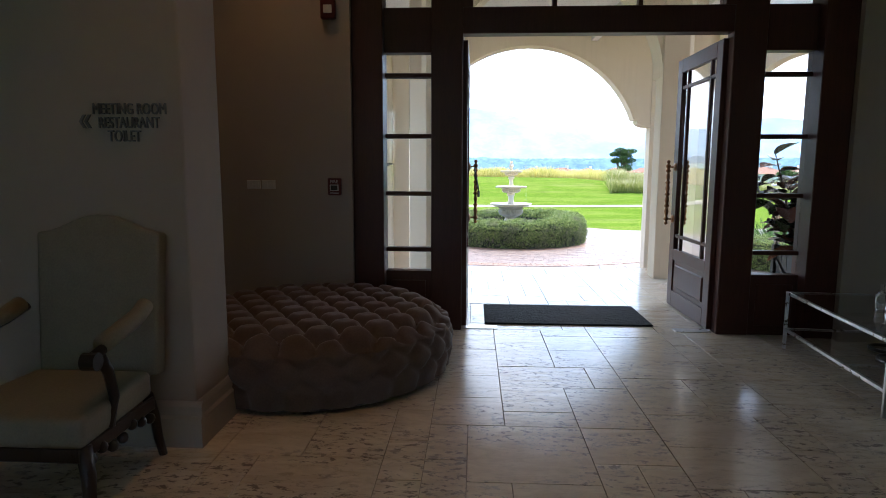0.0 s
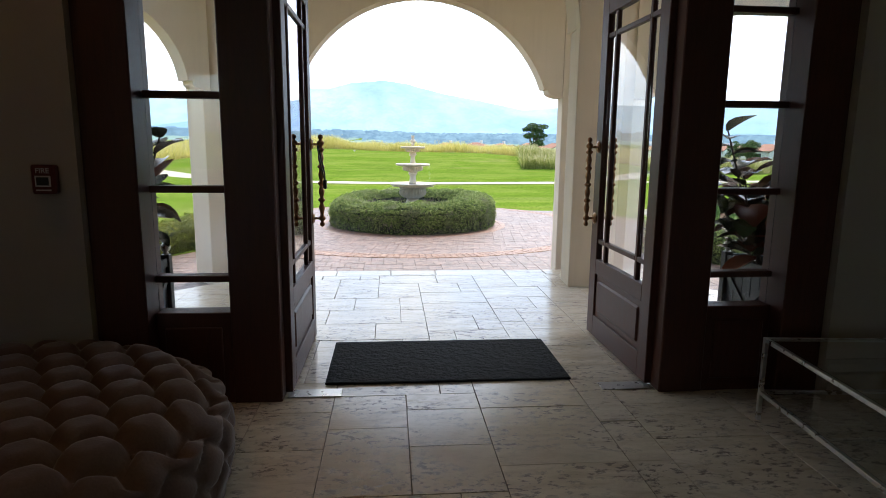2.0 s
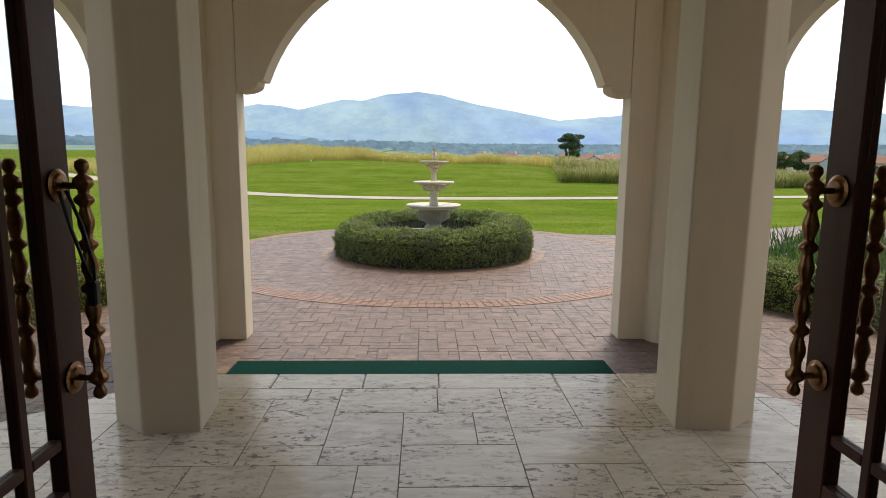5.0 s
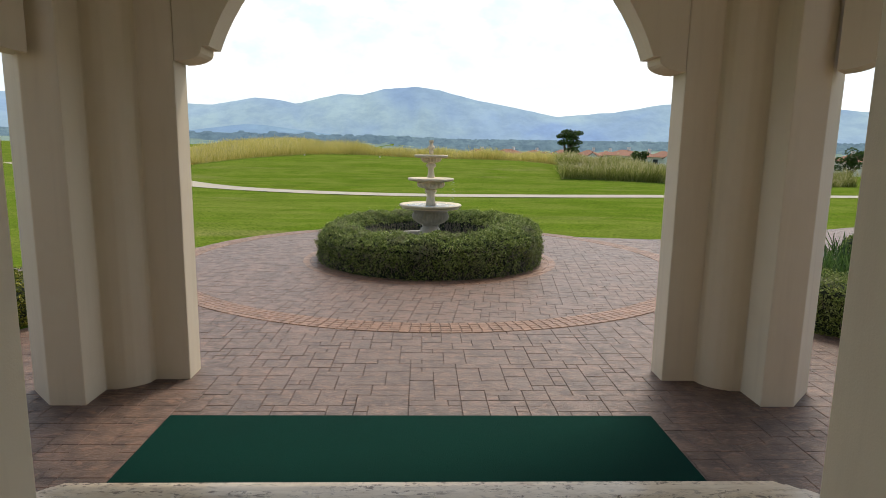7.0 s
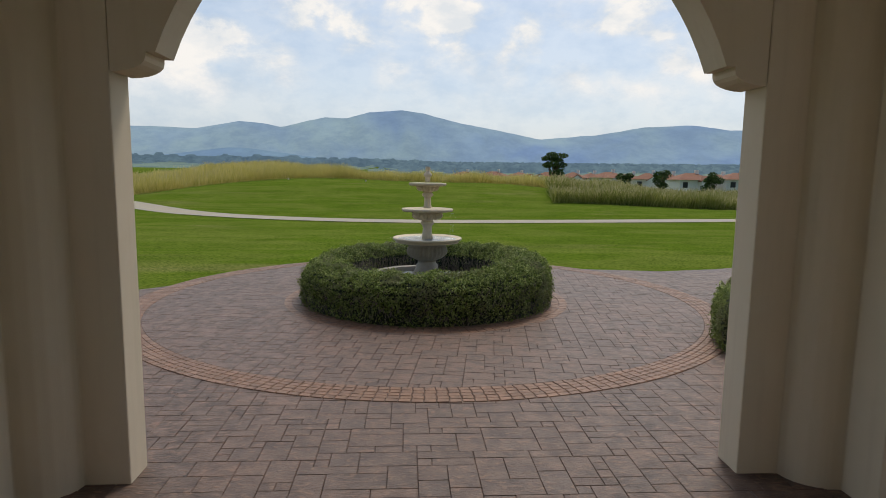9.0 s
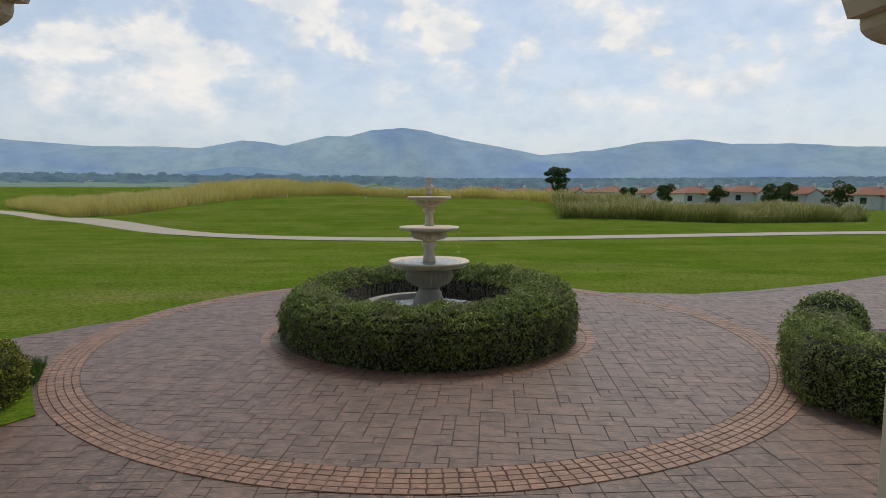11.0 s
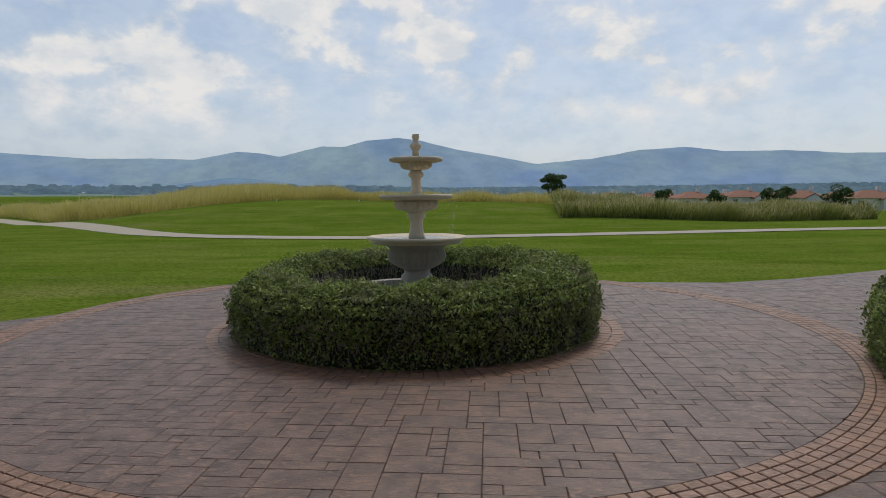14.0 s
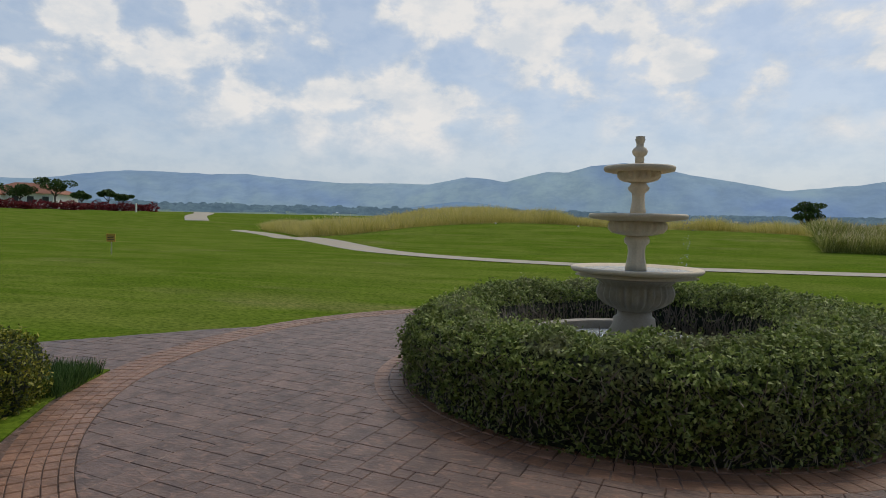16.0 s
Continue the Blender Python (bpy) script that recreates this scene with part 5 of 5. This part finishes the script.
def tree(name, x, y, z, height, crown, seed, label, category="tree", leaves=2600, flat=0.6, group="far trees", size=0.17, clumps=9, low=0.45, spread=(0.68, 0.95)):
    r = random.Random(seed)
    lr = np.random.default_rng(seed)
    root = tagged(new(name), label, category, group)
    root.location = (x, y, z)
    fork = height * low
    trunk = part("trunk", tube([(0, 0, -0.3), (0.05 * height * r.uniform(-1, 1), 0, fork * 0.5), (0.04 * height * r.uniform(-1, 1), 0, fork)], height * 0.035, 8, 0.7), M_BARK, root)
    pts = []
    for k in range(clumps):
        a = 2 * math.pi * k * 0.382 + r.uniform(-0.3, 0.3)
        rad = crown * r.uniform(0.35, 0.85) * (0.4 if k % 3 == 0 else 1)
        tip = Vector((rad * math.cos(a), rad * math.sin(a), height * r.uniform(*spread)))
        part("limb", tube([(0, 0, fork * 0.9), tip * 0.5 + Vector((0, 0, fork * 0.45)), tip], height * 0.014, 6, 0.4), M_BARK, trunk)
        n = leaves // clumps
        u = lr.normal(0, 1, (n, 3))
        u /= np.linalg.norm(u, axis=1, keepdims=True)
        rr = crown * r.uniform(0.28, 0.45) * lr.uniform(0.5, 1.05, (n, 1)) ** 0.5
        pts.append(np.array(tip) + u * rr * np.array([1, 1, flat]))
    p = np.concatenate(pts)
    quads("crown", leaf_quads(p, np.tile([0, 0, 1.0], (len(p), 1)), size, size * 0.6, lr, 1.2), M_TREE, root)


TZ = ground_height(36.5, 160)
tree("tree", 36.5, 160, TZ, 10.0, 3.5, 3, "lone dark green spreading tree beyond the golf lawn", leaves=5200, size=0.19, flat=0.5, clumps=22, low=0.34, spread=(0.58, 0.98))


def house(x, y, z, w, d, h, rz, seed):
    """A low white villa: walls, hipped tile roof, windows and a door."""
    r = random.Random(seed)
    root = tagged(new("villa"), "distant white villa with a hipped terracotta tile roof", "house", "villas")
    root.matrix_world = pose(x, y, z, 0, 0, rz)
    part("wall", box((-w / 2, -d / 2, 0), (w / 2, d / 2, h), 0.02), M_HOUSE, root)
    bm = bmesh.new()
    o = 0.6
    e = [bm.verts.new(v) for v in ((-w / 2 - o, -d / 2 - o, h), (w / 2 + o, -d / 2 - o, h), (w / 2 + o, d / 2 + o, h), (-w / 2 - o, d / 2 + o, h))]
    rise = 0.26 * d
    a, b = bm.verts.new((-w / 2 + d / 2, 0, h + rise)), bm.verts.new((w / 2 - d / 2, 0, h + rise))
    bm.faces.new((e[0], e[1], b, a))
    bm.faces.new((e[1], e[2], b))
    bm.faces.new((e[2], e[3], a, b))
    bm.faces.new((e[3], e[0], a))
    bm.faces.new(e[::-1])
    roof_part = part("roof", bm, M_ROOF, root, "terracotta tile roof")
    part("chimney", box((w * 0.15, -0.3, h + rise * 0.5), (w * 0.15 + 0.7, 0.4, h + rise + 0.7), 0.02), M_HOUSE, roof_part)
    g, gx, gh = 1.5, (-0.26 if seed % 2 else 0.24) * w, h - 0.3
    gable = slab_xz([(gx - g, 0), (gx + g, 0), (gx + g, gh), (gx, gh + 1.0), (gx - g, gh)], 1.3, pose(0, -d / 2 - 1.29, 0))
    part("gable_wing", gable, M_HOUSE, root)
    slope = slab_xz([(gx - g - 0.25, gh - 0.12), (gx, gh + 1.06), (gx + g + 0.25, gh - 0.12), (gx + g + 0.25, gh + 0.04), (gx, gh + 1.22), (gx - g - 0.25, gh + 0.04)], 2.2, pose(0, -d / 2 - 1.35, 0))
    part("gable_roof", slope, M_ROOF, root, "terracotta tile roof")
    n = max(int(w / 2.6), 2)
    for k in range(n):
        if abs(-w / 2 + w * (k + 0.5) / n - gx) < g + 0.6:
            continue
        xx = -w / 2 + w * (k + 0.5) / n
        win = part("window", box((xx - 0.55, -d / 2 - 0.03, h - 1.7), (xx + 0.55, -d / 2 + 0.02, h - 0.5)), M_PLANTER, root, "dark window")
        part("frame", box((xx - 0.65, -d / 2 - 0.06, h - 0.5), (xx + 0.65, -d / 2, h - 0.36)), M_HOUSE, win)


VILLAS = ((5.4, 190, 10, 2.8), (8.2, 178, 11, 2.9), (10.6, 196, 9, 2.8), (13.4, 184, 11, 3.0), (15.6, 165, 9, 2.9), (17.2, 172, 8, 2.8), (18.8, 160, 11, 3.1), (20.6, 168, 8, 2.8), (22.2, 150, 9, 2.9),
          (24.0, 158, 8, 2.8), (25.8, 142, 11, 3.0), (28.0, 152, 9, 2.8), (29.8, 145, 12, 3.2), (32.2, 150, 8, 2.8), (34.2, 140, 10, 3.0), (36.4, 146, 9, 2.8), (38.6, 136, 11, 2.9))
for i, (az, dist, w, h) in enumerate(VILLAS):
    x, y = dist * math.sin(radians(az)), 12 + dist * math.cos(radians(az))
    house(x, y, ground_height(x, y) + 0.9, w * 0.72, 5.6, h, random.Random(i).uniform(-40, 40), i)
for i, (az, dist, hh, cr) in enumerate(((14.0, 140, 4.6, 2.0), (20.2, 135, 4.4, 2.0), (23.4, 130, 4.8, 2.4), (27.6, 128, 4.6, 2.2), (31.8, 126, 5.0, 2.6), (33.0, 132, 5.2, 2.0), (36.6, 128, 5.0, 2.6), (-6.6, 86, 2.1, 2.0))):
    x, y = dist * math.sin(radians(az)), 12 + dist * math.cos(radians(az))
    tree("tree", x, y, ground_height(x, y) + (0.8 if az > 0 else 0), hh, cr, 40 + i, "bushy green tree among the distant villas", leaves=1800, flat=0.8, size=0.20, clumps=13, low=0.16, spread=(0.35, 0.95))

# far valley: woods and pale greenhouse roofs
def valley_detail():
    woods, roofs = [], []
    for _ in range(1500):
        d, a = rng.uniform(420, 2300), radians(rng.uniform(-60, 60))
        x, y = d * math.sin(a), 12 + d * math.cos(a)
        z = ground_height(x, y)
        n = 9
        u = rng.normal(0, 1, (n, 3)) * np.array([22, 8, 0.0]) * (0.4 + d / 1400)
        u[:, 2] = rng.uniform(0, 5, n) * (0.5 + d / 1500)
        woods.append(np.array([x, y, z + 1]) + u)
    p = np.concatenate(woods)
    w, h = rng.uniform(2, 9, (len(p), 1)), rng.uniform(1.2, 4.5, (len(p), 1))
    ex, ez = np.array([1.0, 0, 0]), np.array([0, 0.3, 1.0])
    belts = np.stack([p - ex * w, p + ex * w, p + ex * w * rng.uniform(0.1, 0.55, w.shape) + ez * h, p - ex * w * rng.uniform(0.1, 0.55, w.shape) + ez * h], 1)
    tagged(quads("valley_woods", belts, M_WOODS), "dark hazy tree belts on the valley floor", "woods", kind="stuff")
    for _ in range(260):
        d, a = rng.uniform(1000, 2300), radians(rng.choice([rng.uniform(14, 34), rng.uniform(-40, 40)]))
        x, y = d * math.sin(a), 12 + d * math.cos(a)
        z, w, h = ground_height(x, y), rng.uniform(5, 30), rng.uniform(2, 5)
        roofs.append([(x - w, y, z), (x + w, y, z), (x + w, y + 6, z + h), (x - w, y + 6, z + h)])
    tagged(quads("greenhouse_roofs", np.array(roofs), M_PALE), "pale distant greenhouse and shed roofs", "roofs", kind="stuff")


# woods and roofs carry the same painted, faintly glowing haze
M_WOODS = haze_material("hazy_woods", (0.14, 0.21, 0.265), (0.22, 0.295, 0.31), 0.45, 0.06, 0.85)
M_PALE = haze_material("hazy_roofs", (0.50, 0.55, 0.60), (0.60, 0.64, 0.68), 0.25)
valley_detail()

# far left: white house, trees and red shrubs
hx, hy = 135 * math.sin(radians(-51)), 12 + 135 * math.cos(radians(-51))
house(hx, hy, ground_height(hx, hy), 13, 8, 3.2, 20, 77)
for i, (az, dist, hh, cr) in enumerate(((-56, 112, 4.4, 2.4), (-53.5, 118, 3.8, 2.6), (-51.5, 112, 3.4, 2.6), (-49.2, 110, 4.6, 2.5), (-47.4, 108, 2.9, 1.8), (-45.5, 106, 3.2, 1.4), (-44.4, 104, 2.4, 1.3))):
    x, y = dist * math.sin(radians(az)), 12 + dist * math.cos(radians(az))
    tree("tree", x, y, ground_height(x, y), hh, cr, 60 + i, "small spreading tree behind the red shrubs", leaves=1400, flat=0.55, size=0.18)


def red_shrubs():
    pts = []
    for az in np.arange(-60, -42.0, 0.35):
        dd = 98 + 3 * math.sin(az * 2)
        x, y = dd * math.sin(radians(az)), 12 + dd * math.cos(radians(az))
        n = 170
        u = rng.normal(0, 1, (n, 3))
        u /= np.linalg.norm(u, axis=1, keepdims=True)
        top = 0.9 + 0.3 * math.sin(az * 3.1) + 0.2 * math.sin(az * 7.7)
        pts.append(np.array([x, y, ground_height(x, y) + 0.45]) + u * np.array([0.8, 0.8, top * 0.75]) * rng.uniform(0.6, 1.0, (n, 1)))
    p = np.concatenate(pts)
    ob = quads("red_shrubs", leaf_quads(p, np.tile([0, 0, 1.0], (len(p), 1)), 0.17, 0.11, rng, 1.1), M_BOUGAIN)
    tagged(ob, "long bank of dark red flowering shrubs", "shrubs", kind="stuff")


red_shrubs()


def small_lawn_things():
    sign = tagged(new("lawn_sign"), "small yellow sign board on a thin post in the lawn", "sign")
    sign.location = (-15.0, 28.1, ground_height(-15.0, 28.1))
    part("post", box((-0.012, -0.012, -0.05), (0.012, 0.012, 0.42), 0.002), M_STEEL, sign)
    board = part("board", box((-0.17, -0.03, 0.38), (0.17, -0.012, 0.62), 0.004), M_YELLOW, sign)
    for z in (0.55, 0.50, 0.45):
        part("text_bar", box((-0.12, -0.034, z - 0.012), (0.12, -0.030, z + 0.012)), M_PLANTER, board)
    for x, y in ((-8.3, 52), (-3.2, 54), (-30, 84)):
        ball = bmesh.new()
        bmesh.ops.create_uvsphere(ball, u_segments=12, v_segments=8, radius=0.065, matrix=Matrix.Translation((0, 0, 0.06)))
        ob = tagged(mesh_object("tee_marker", ball, M_WHITE, smooth=True), "round white tee marker on the mound", "tee marker", "tee markers")
        ob.location = (x, y, ground_height(x, y))
    post = tagged(mesh_object("marker_post", box((-0.09, -0.09, -0.05), (0.09, 0.09, 1.2), 0.01), M_WHITE), "white marker post by the red shrubs", "post")
    x, y = 92 * math.sin(radians(-43.4)), 12 + 92 * math.cos(radians(-43.4))
    post.location = (x, y, ground_height(x, y))


M_YELLOW = plain("yellow_board", (0.55, 0.28, 0.02), (0.65, 0.36, 0.04), 0.5, 8)
small_lawn_things()


# ---------------------------------------------------------------- clouds over the mountains
def cloud_bank():
    n = Nodes("cloud_veil")
    out = n.t.nodes["Material Output"]
    puff = n.noise(0.0023, 10, 0.54, stretch=(1, 1, 1.5), distort=0.15)
    wide = n.noise(0.0006, 4, 0.5, stretch=(1, 1, 1.6))
    split, low = n.add("ShaderNodeSeparateXYZ"), n.add("ShaderNodeMapRange")
    n.link(n.co, split.inputs[0])
    n.link(split.outputs["Z"], low.inputs["Value"])
    low.inputs["From Min"].default_value, low.inputs["From Max"].default_value = 350.0, 1000.0
    cover = n.mix(low.outputs[0], (0.475,) * 3, n.mix(0.42, puff, wide))
    alpha = n.ramp(cover, [(0.44, (0.62,) * 3), (0.50, (0.72,) * 3), (0.545, (0.98,) * 3)])
    shade = n.ramp(n.noise(0.003, 6, 0.6, stretch=(1, 1, 1.8)), [(0.36, (0.80, 0.86, 0.93)), (0.58, (1.0, 1.0, 1.0))])
    haze = n.ramp(cover, [(0.46, (0.66, 0.77, 0.92)), (0.50, (0.76, 0.83, 0.92)), (0.555, (1.0, 0.99, 0.98))])
    glow = n.add("ShaderNodeEmission")
    n.link(n.mix(1.0, haze, shade, "MULTIPLY"), glow.inputs[0])
    glow.inputs[1].default_value = 0.88
    clear = n.add("ShaderNodeBsdfTransparent")
    blend = n.add("ShaderNodeMixShader")
    n.link(alpha, blend.inputs[0])
    n.link(clear.outputs[0], blend.inputs[1])
    n.link(glow.outputs[0], blend.inputs[2])
    n.link(blend.outputs[0], out.inputs[0])
    bm = bmesh.new()
    rows = []
    for el in range(0, 49, 4):
        r = 3680
        rows.append([bm.verts.new((r * math.sin(radians(a)) * math.cos(radians(el)), 12 + r * math.cos(radians(a)) * math.cos(radians(el)), 1.5 + r * math.sin(radians(el)))) for a in range(-90, 91, 3)])
    for a, b in zip(rows, rows[1:]):
        for k in range(len(a) - 1):
            bm.faces.new((a[k], a[k + 1], b[k + 1], b[k]))
    structure(mesh_object("backdrop_clouds", bm, n.m, smooth=True), "white cumulus clouds in a hazy blue sky")


cloud_bank()


# ---------------------------------------------------------------- tiles, slabs and bricks
def ashlar(nx, ny, sizes, seed):
    """A random stone pattern: rectangles of whole modules that fill an nx x ny grid."""
    r = random.Random(seed)
    free = [[True] * nx for _ in range(ny)]
    out = []
    for j in range(ny):
        for i in range(nx):
            if not free[j][i]:
                continue
            order = sizes[:]
            r.shuffle(order)
            for w, h in order + [(1, 1)]:
                if i + w <= nx and j + h <= ny and all(free[b][a] for b in range(j, j + h) for a in range(i, i + w)):
                    for b in range(j, j + h):
                        for a in range(i, i + w):
                            free[b][a] = False
                    out.append((i, j, w, h))
                    break
    return out


def clip(poly, hull):
    """The part of a polygon inside a convex hull (both counterclockwise)."""
    out = poly
    for (ax, ay), (bx, by) in zip(hull, hull[1:] + hull[:1]):
        src, out = out, []
        for (px, py), (qx, qy) in zip(src, src[1:] + src[:1]):
            sp = (bx - ax) * (py - ay) - (by - ay) * (px - ax)
            sq = (bx - ax) * (qy - ay) - (by - ay) * (qx - ax)
            if sp >= 0:
                out.append((px, py))
            if sp * sq < 0:
                t = sp / (sp - sq)
                out.append((px + (qx - px) * t, py + (qy - py) * t))
        if len(out) < 3:
            return []
    return out


def plan_area(p):
    return abs(sum(a[0] * b[1] - b[0] * a[1] for a, b in zip(p, p[1:] + p[:1]))) / 2


def plate_data(outline, gap, bevel, depth):
    """Vertices and faces of one plate: a chamfered top and short sides, round its own centre."""
    cx, cy = sum(p[0] for p in outline) / len(outline), sum(p[1] for p in outline) / len(outline)
    vs = []
    for inset, z in ((gap, -depth), (gap, -bevel), (gap + bevel, 0.0)):
        for x, y in outline:
            d = math.hypot(x - cx, y - cy) + 1e-6
            k = max(1 - inset * 1.3 / d, 0.1)
            vs.append(((x - cx) * k, (y - cy) * k, z))
    n = len(outline)
    fs = [tuple(range(2 * n, 3 * n))]
    for row in (0, 1):
        for k in range(n):
            fs.append((row * n + k, row * n + (k + 1) % n, (row + 1) * n + (k + 1) % n, (row + 1) * n + k))
    return (cx, cy), vs, fs


PLATES = {}


def lay(name, pieces, near, owner, z, material, gap, bevel, depth, rest):
    """Lays plates: those that near() picks become parts, the rest one joined part."""
    jv, jf = [], []
    for poly in pieces:
        (cx, cy), vs, fs = plate_data(poly, gap, bevel, depth)
        if near(cx, cy):
            key = (name, tuple(round(c, 3) for v in vs for c in v))
            me = PLATES.get(key)
            if me is None:
                me = bpy.data.meshes.new(name)
                me.from_pydata(vs, [], fs)
                me.materials.append(material)
                PLATES[key] = me
            ob = new(name, me)
            ob.location = (cx, cy, z + rng.uniform(-0.0012, 0.0012))
            ob.parent = owner
        else:
            k = len(jv)
            dz = rng.uniform(-0.0012, 0.0012)
            jv += [(v[0] + cx, v[1] + cy, v[2] + z + dz) for v in vs]
            jf += [tuple(i + k for i in f) for f in fs]
    if jv:
        me = bpy.data.meshes.new(rest)
        me.from_pydata(jv, [], jf)
        me.materials.append(material)
        tagged(new(rest, me), kind="stuff").parent = owner


def rects(cells, module, origin, turn=0.0):
    c, s = math.cos(radians(turn)), math.sin(radians(turn))
    out = []
    for i, j, w, h in cells:
        pts = [(i * module, j * module), ((i + w) * module, j * module), ((i + w) * module, (j + h) * module), (i * module, (j + h) * module)]
        out.append([(origin[0] + c * x - s * y, origin[1] + s * x + c * y) for x, y in pts])
    return out


floor_ob = bpy.data.objects["floor"]
pave_ob = bpy.data.objects["pavement"]
lobby = [(-7, -4.2), (5, -4.2), (5, 8.18), (-7, 8.18)]
porch = [(-5, 8.18), (5, 8.18), (5, 8.19), (1.99, 11.20), (-1.99, 11.20), (-5, 8.19)]
cells = rects(ashlar(62, 82, [(3, 2), (3, 2), (2, 3), (2, 2), (2, 2), (2, 1), (1, 2), (3, 3)], 5), 0.203, (-7.1, -4.6))
tiles = [clip(p, lobby) for p in cells] + [clip(p, porch) for p in cells]
lay("floor_tile", [p for p in tiles if len(p) > 2 and plan_area(p) > 0.002], lambda x, y: abs(x) < 2.0 and y > 4.8, floor_ob, 0.0, M_TRAV, 0.0022, 0.0015, 0.012, "floor_tiles_beyond")
nosing, x = [], -1.72
r5 = random.Random(9)
while x < 1.70:
    w = min(r5.uniform(0.45, 0.85), 1.72 - x)
    nosing.append([(x, 11.20), (x + w, 11.20), (x + w, 11.465), (x, 11.465)])
    x += w
lay("step_nosing", nosing, lambda x, y: True, floor_ob, 0.0, M_NOSING, 0.002, 0.008, 0.04, "")
edge_l = [[(s * a[0], a[1]) for a in ((1.72, 11.20), (1.99, 11.20), (1.76, 11.46), (1.72, 11.465))] for s in (1, -1)]
lay("step_nosing", edge_l, lambda x, y: True, floor_ob, 0.0, M_NOSING, 0.002, 0.006, 0.04, "")


def circle(radius, n=96):
    return [(FX + radius * math.cos(2 * math.pi * k / n), FY + radius * math.sin(2 * math.pi * k / n)) for k in range(n)]


R_IN, R_OUT = 3.575, 3.885
slab_sizes = [(2, 2), (4, 1), (3, 2), (2, 2), (2, 1), (3, 1), (4, 2), (1, 1), (2, 3)]
outer = []
for p in rects(ashlar(318, 158, slab_sizes, 21), 0.088, (-14.0, 11.68)):
    cx, cy = sum(q[0] for q in p) / 4, sum(q[1] for q in p) / 4
    if min(math.dist(q, (FX, FY)) for q in p) < R_OUT - 0.32 or abs(cx) > 12.5:
        continue
    for (ax, ay), (bx, by) in zip(EDGE, EDGE[1:]):
        if ax <= cx < bx:
            ux, uy = (bx - ax) * 3, (by - ay) * 3
            p = clip(p, [(bx + ux, by + uy), (ax - ux, ay - uy), (ax - ux, -30), (bx + ux, -30)])
    if len(p) > 2 and plan_area(p) > 0.0015:
        outer.append(p)
side_slabs = [p for p in rects(ashlar(274, 37, slab_sizes, 27), 0.088, (-12.07, 8.42)) if abs(sum(q[0] for q in p) / 4) > 1.75]
outer += side_slabs
lay("paving_slab", outer, lambda x, y: abs(x) < 1.6 and 12.6 < y < 14.3, pave_ob, TERRACE, M_SLAB, 0.0009, 0.004, 0.012, "paving_slabs_beyond")
inner = [clip(p, circle(R_IN)) for p in rects(ashlar(112, 100, slab_sizes, 33), 0.088, (FX - 5.2, FY - 3.85), -8)]
inner = [p for p in inner if len(p) > 2 and plan_area(p) > 0.0004 and max(math.dist(q, (FX, FY)) for q in p) > 1.935]
lay("ring_slab", inner, lambda x, y: y < 15.7 and abs(x) < 2.2, pave_ob, TERRACE + 0.004, M_INNER, 0.0008, 0.004, 0.016, "ring_slabs_beyond")


def brick_ring(r0, r1, rows, count, near, z, name):
    base = []
    for k in range(96):
        a0, a1 = 2 * math.pi * k / 96, 2 * math.pi * (k + 1) / 96
        base.append([(FX + r * math.cos(a), FY + r * math.sin(a)) for r, a in ((r0, a0), (r1, a0), (r1, a1), (r0, a1))])
    bm = bmesh.new()
    for q in base:
        bm.faces.new([bm.verts.new((x, y, z - 0.007)) for x, y in q])
    part(name + "_bed", bm, M_JOINT, pave_ob)
    pieces = []
    step = (r1 - r0) / rows
    for j in range(rows):
        for k in range(count):
            a0 = 2 * math.pi * (k + 0.06 * (j % 2)) / count
            a1 = a0 + 2 * math.pi / count
            pieces.append([(FX + r * math.cos(a), FY + r * math.sin(a)) for r, a in ((r0 + j * step, a0), (r0 + (j + 1) * step, a0), (r0 + (j + 1) * step, a1), (r0 + j * step, a1))])
    lay(name, pieces, near, pave_ob, z, M_BRICK, 0.0032, 0.004, 0.008, name + "s_beyond")


brick_ring(R_IN, R_OUT, 5, 246, lambda x, y: y < 15.15, TERRACE + 0.007, "ring_brick")
brick_ring(1.60, 1.93, 3, 116, lambda x, y: y < 17.4, TERRACE + 0.006, "kerb_brick")


# ---------------------------------------------------------------- the grounds, set out in 1.33 m modules
MODULE, SET_OUT = 1.33, Vector((0.10, -2.97, -0.5605))
HOUSE = ("wall_", "window_", "ceiling", "baseboard", "floor", "door_", "porch_pier", "porch_step", "porch_wall_inner", "porch_ceiling", "ottoman", "round_ottoman", "armchair", "coffee_table",
         "glass_bottle", "ring_ornament", "fire_", "light_switch", "hanging_strap", "planter_box", "rubber_plant", "downlight")


def to_metres():
    """Brings all that stands on the terrace and beyond from modules to metres, in mesh data and places."""
    done = set()
    for ob in list(bpy.data.objects):
        root = ob
        while root.parent:
            root = root.parent
        if root.name.startswith(HOUSE) or root.type in ("LIGHT", "CAMERA"):
            continue
        ob.location = ob.location * MODULE + (SET_OUT if ob is root else Vector((0, 0, 0)))
        if ob.type == "MESH" and ob.data.name not in done:
            done.add(ob.data.name)
            ob.data.transform(Matrix.Scale(MODULE, 4))


to_metres()
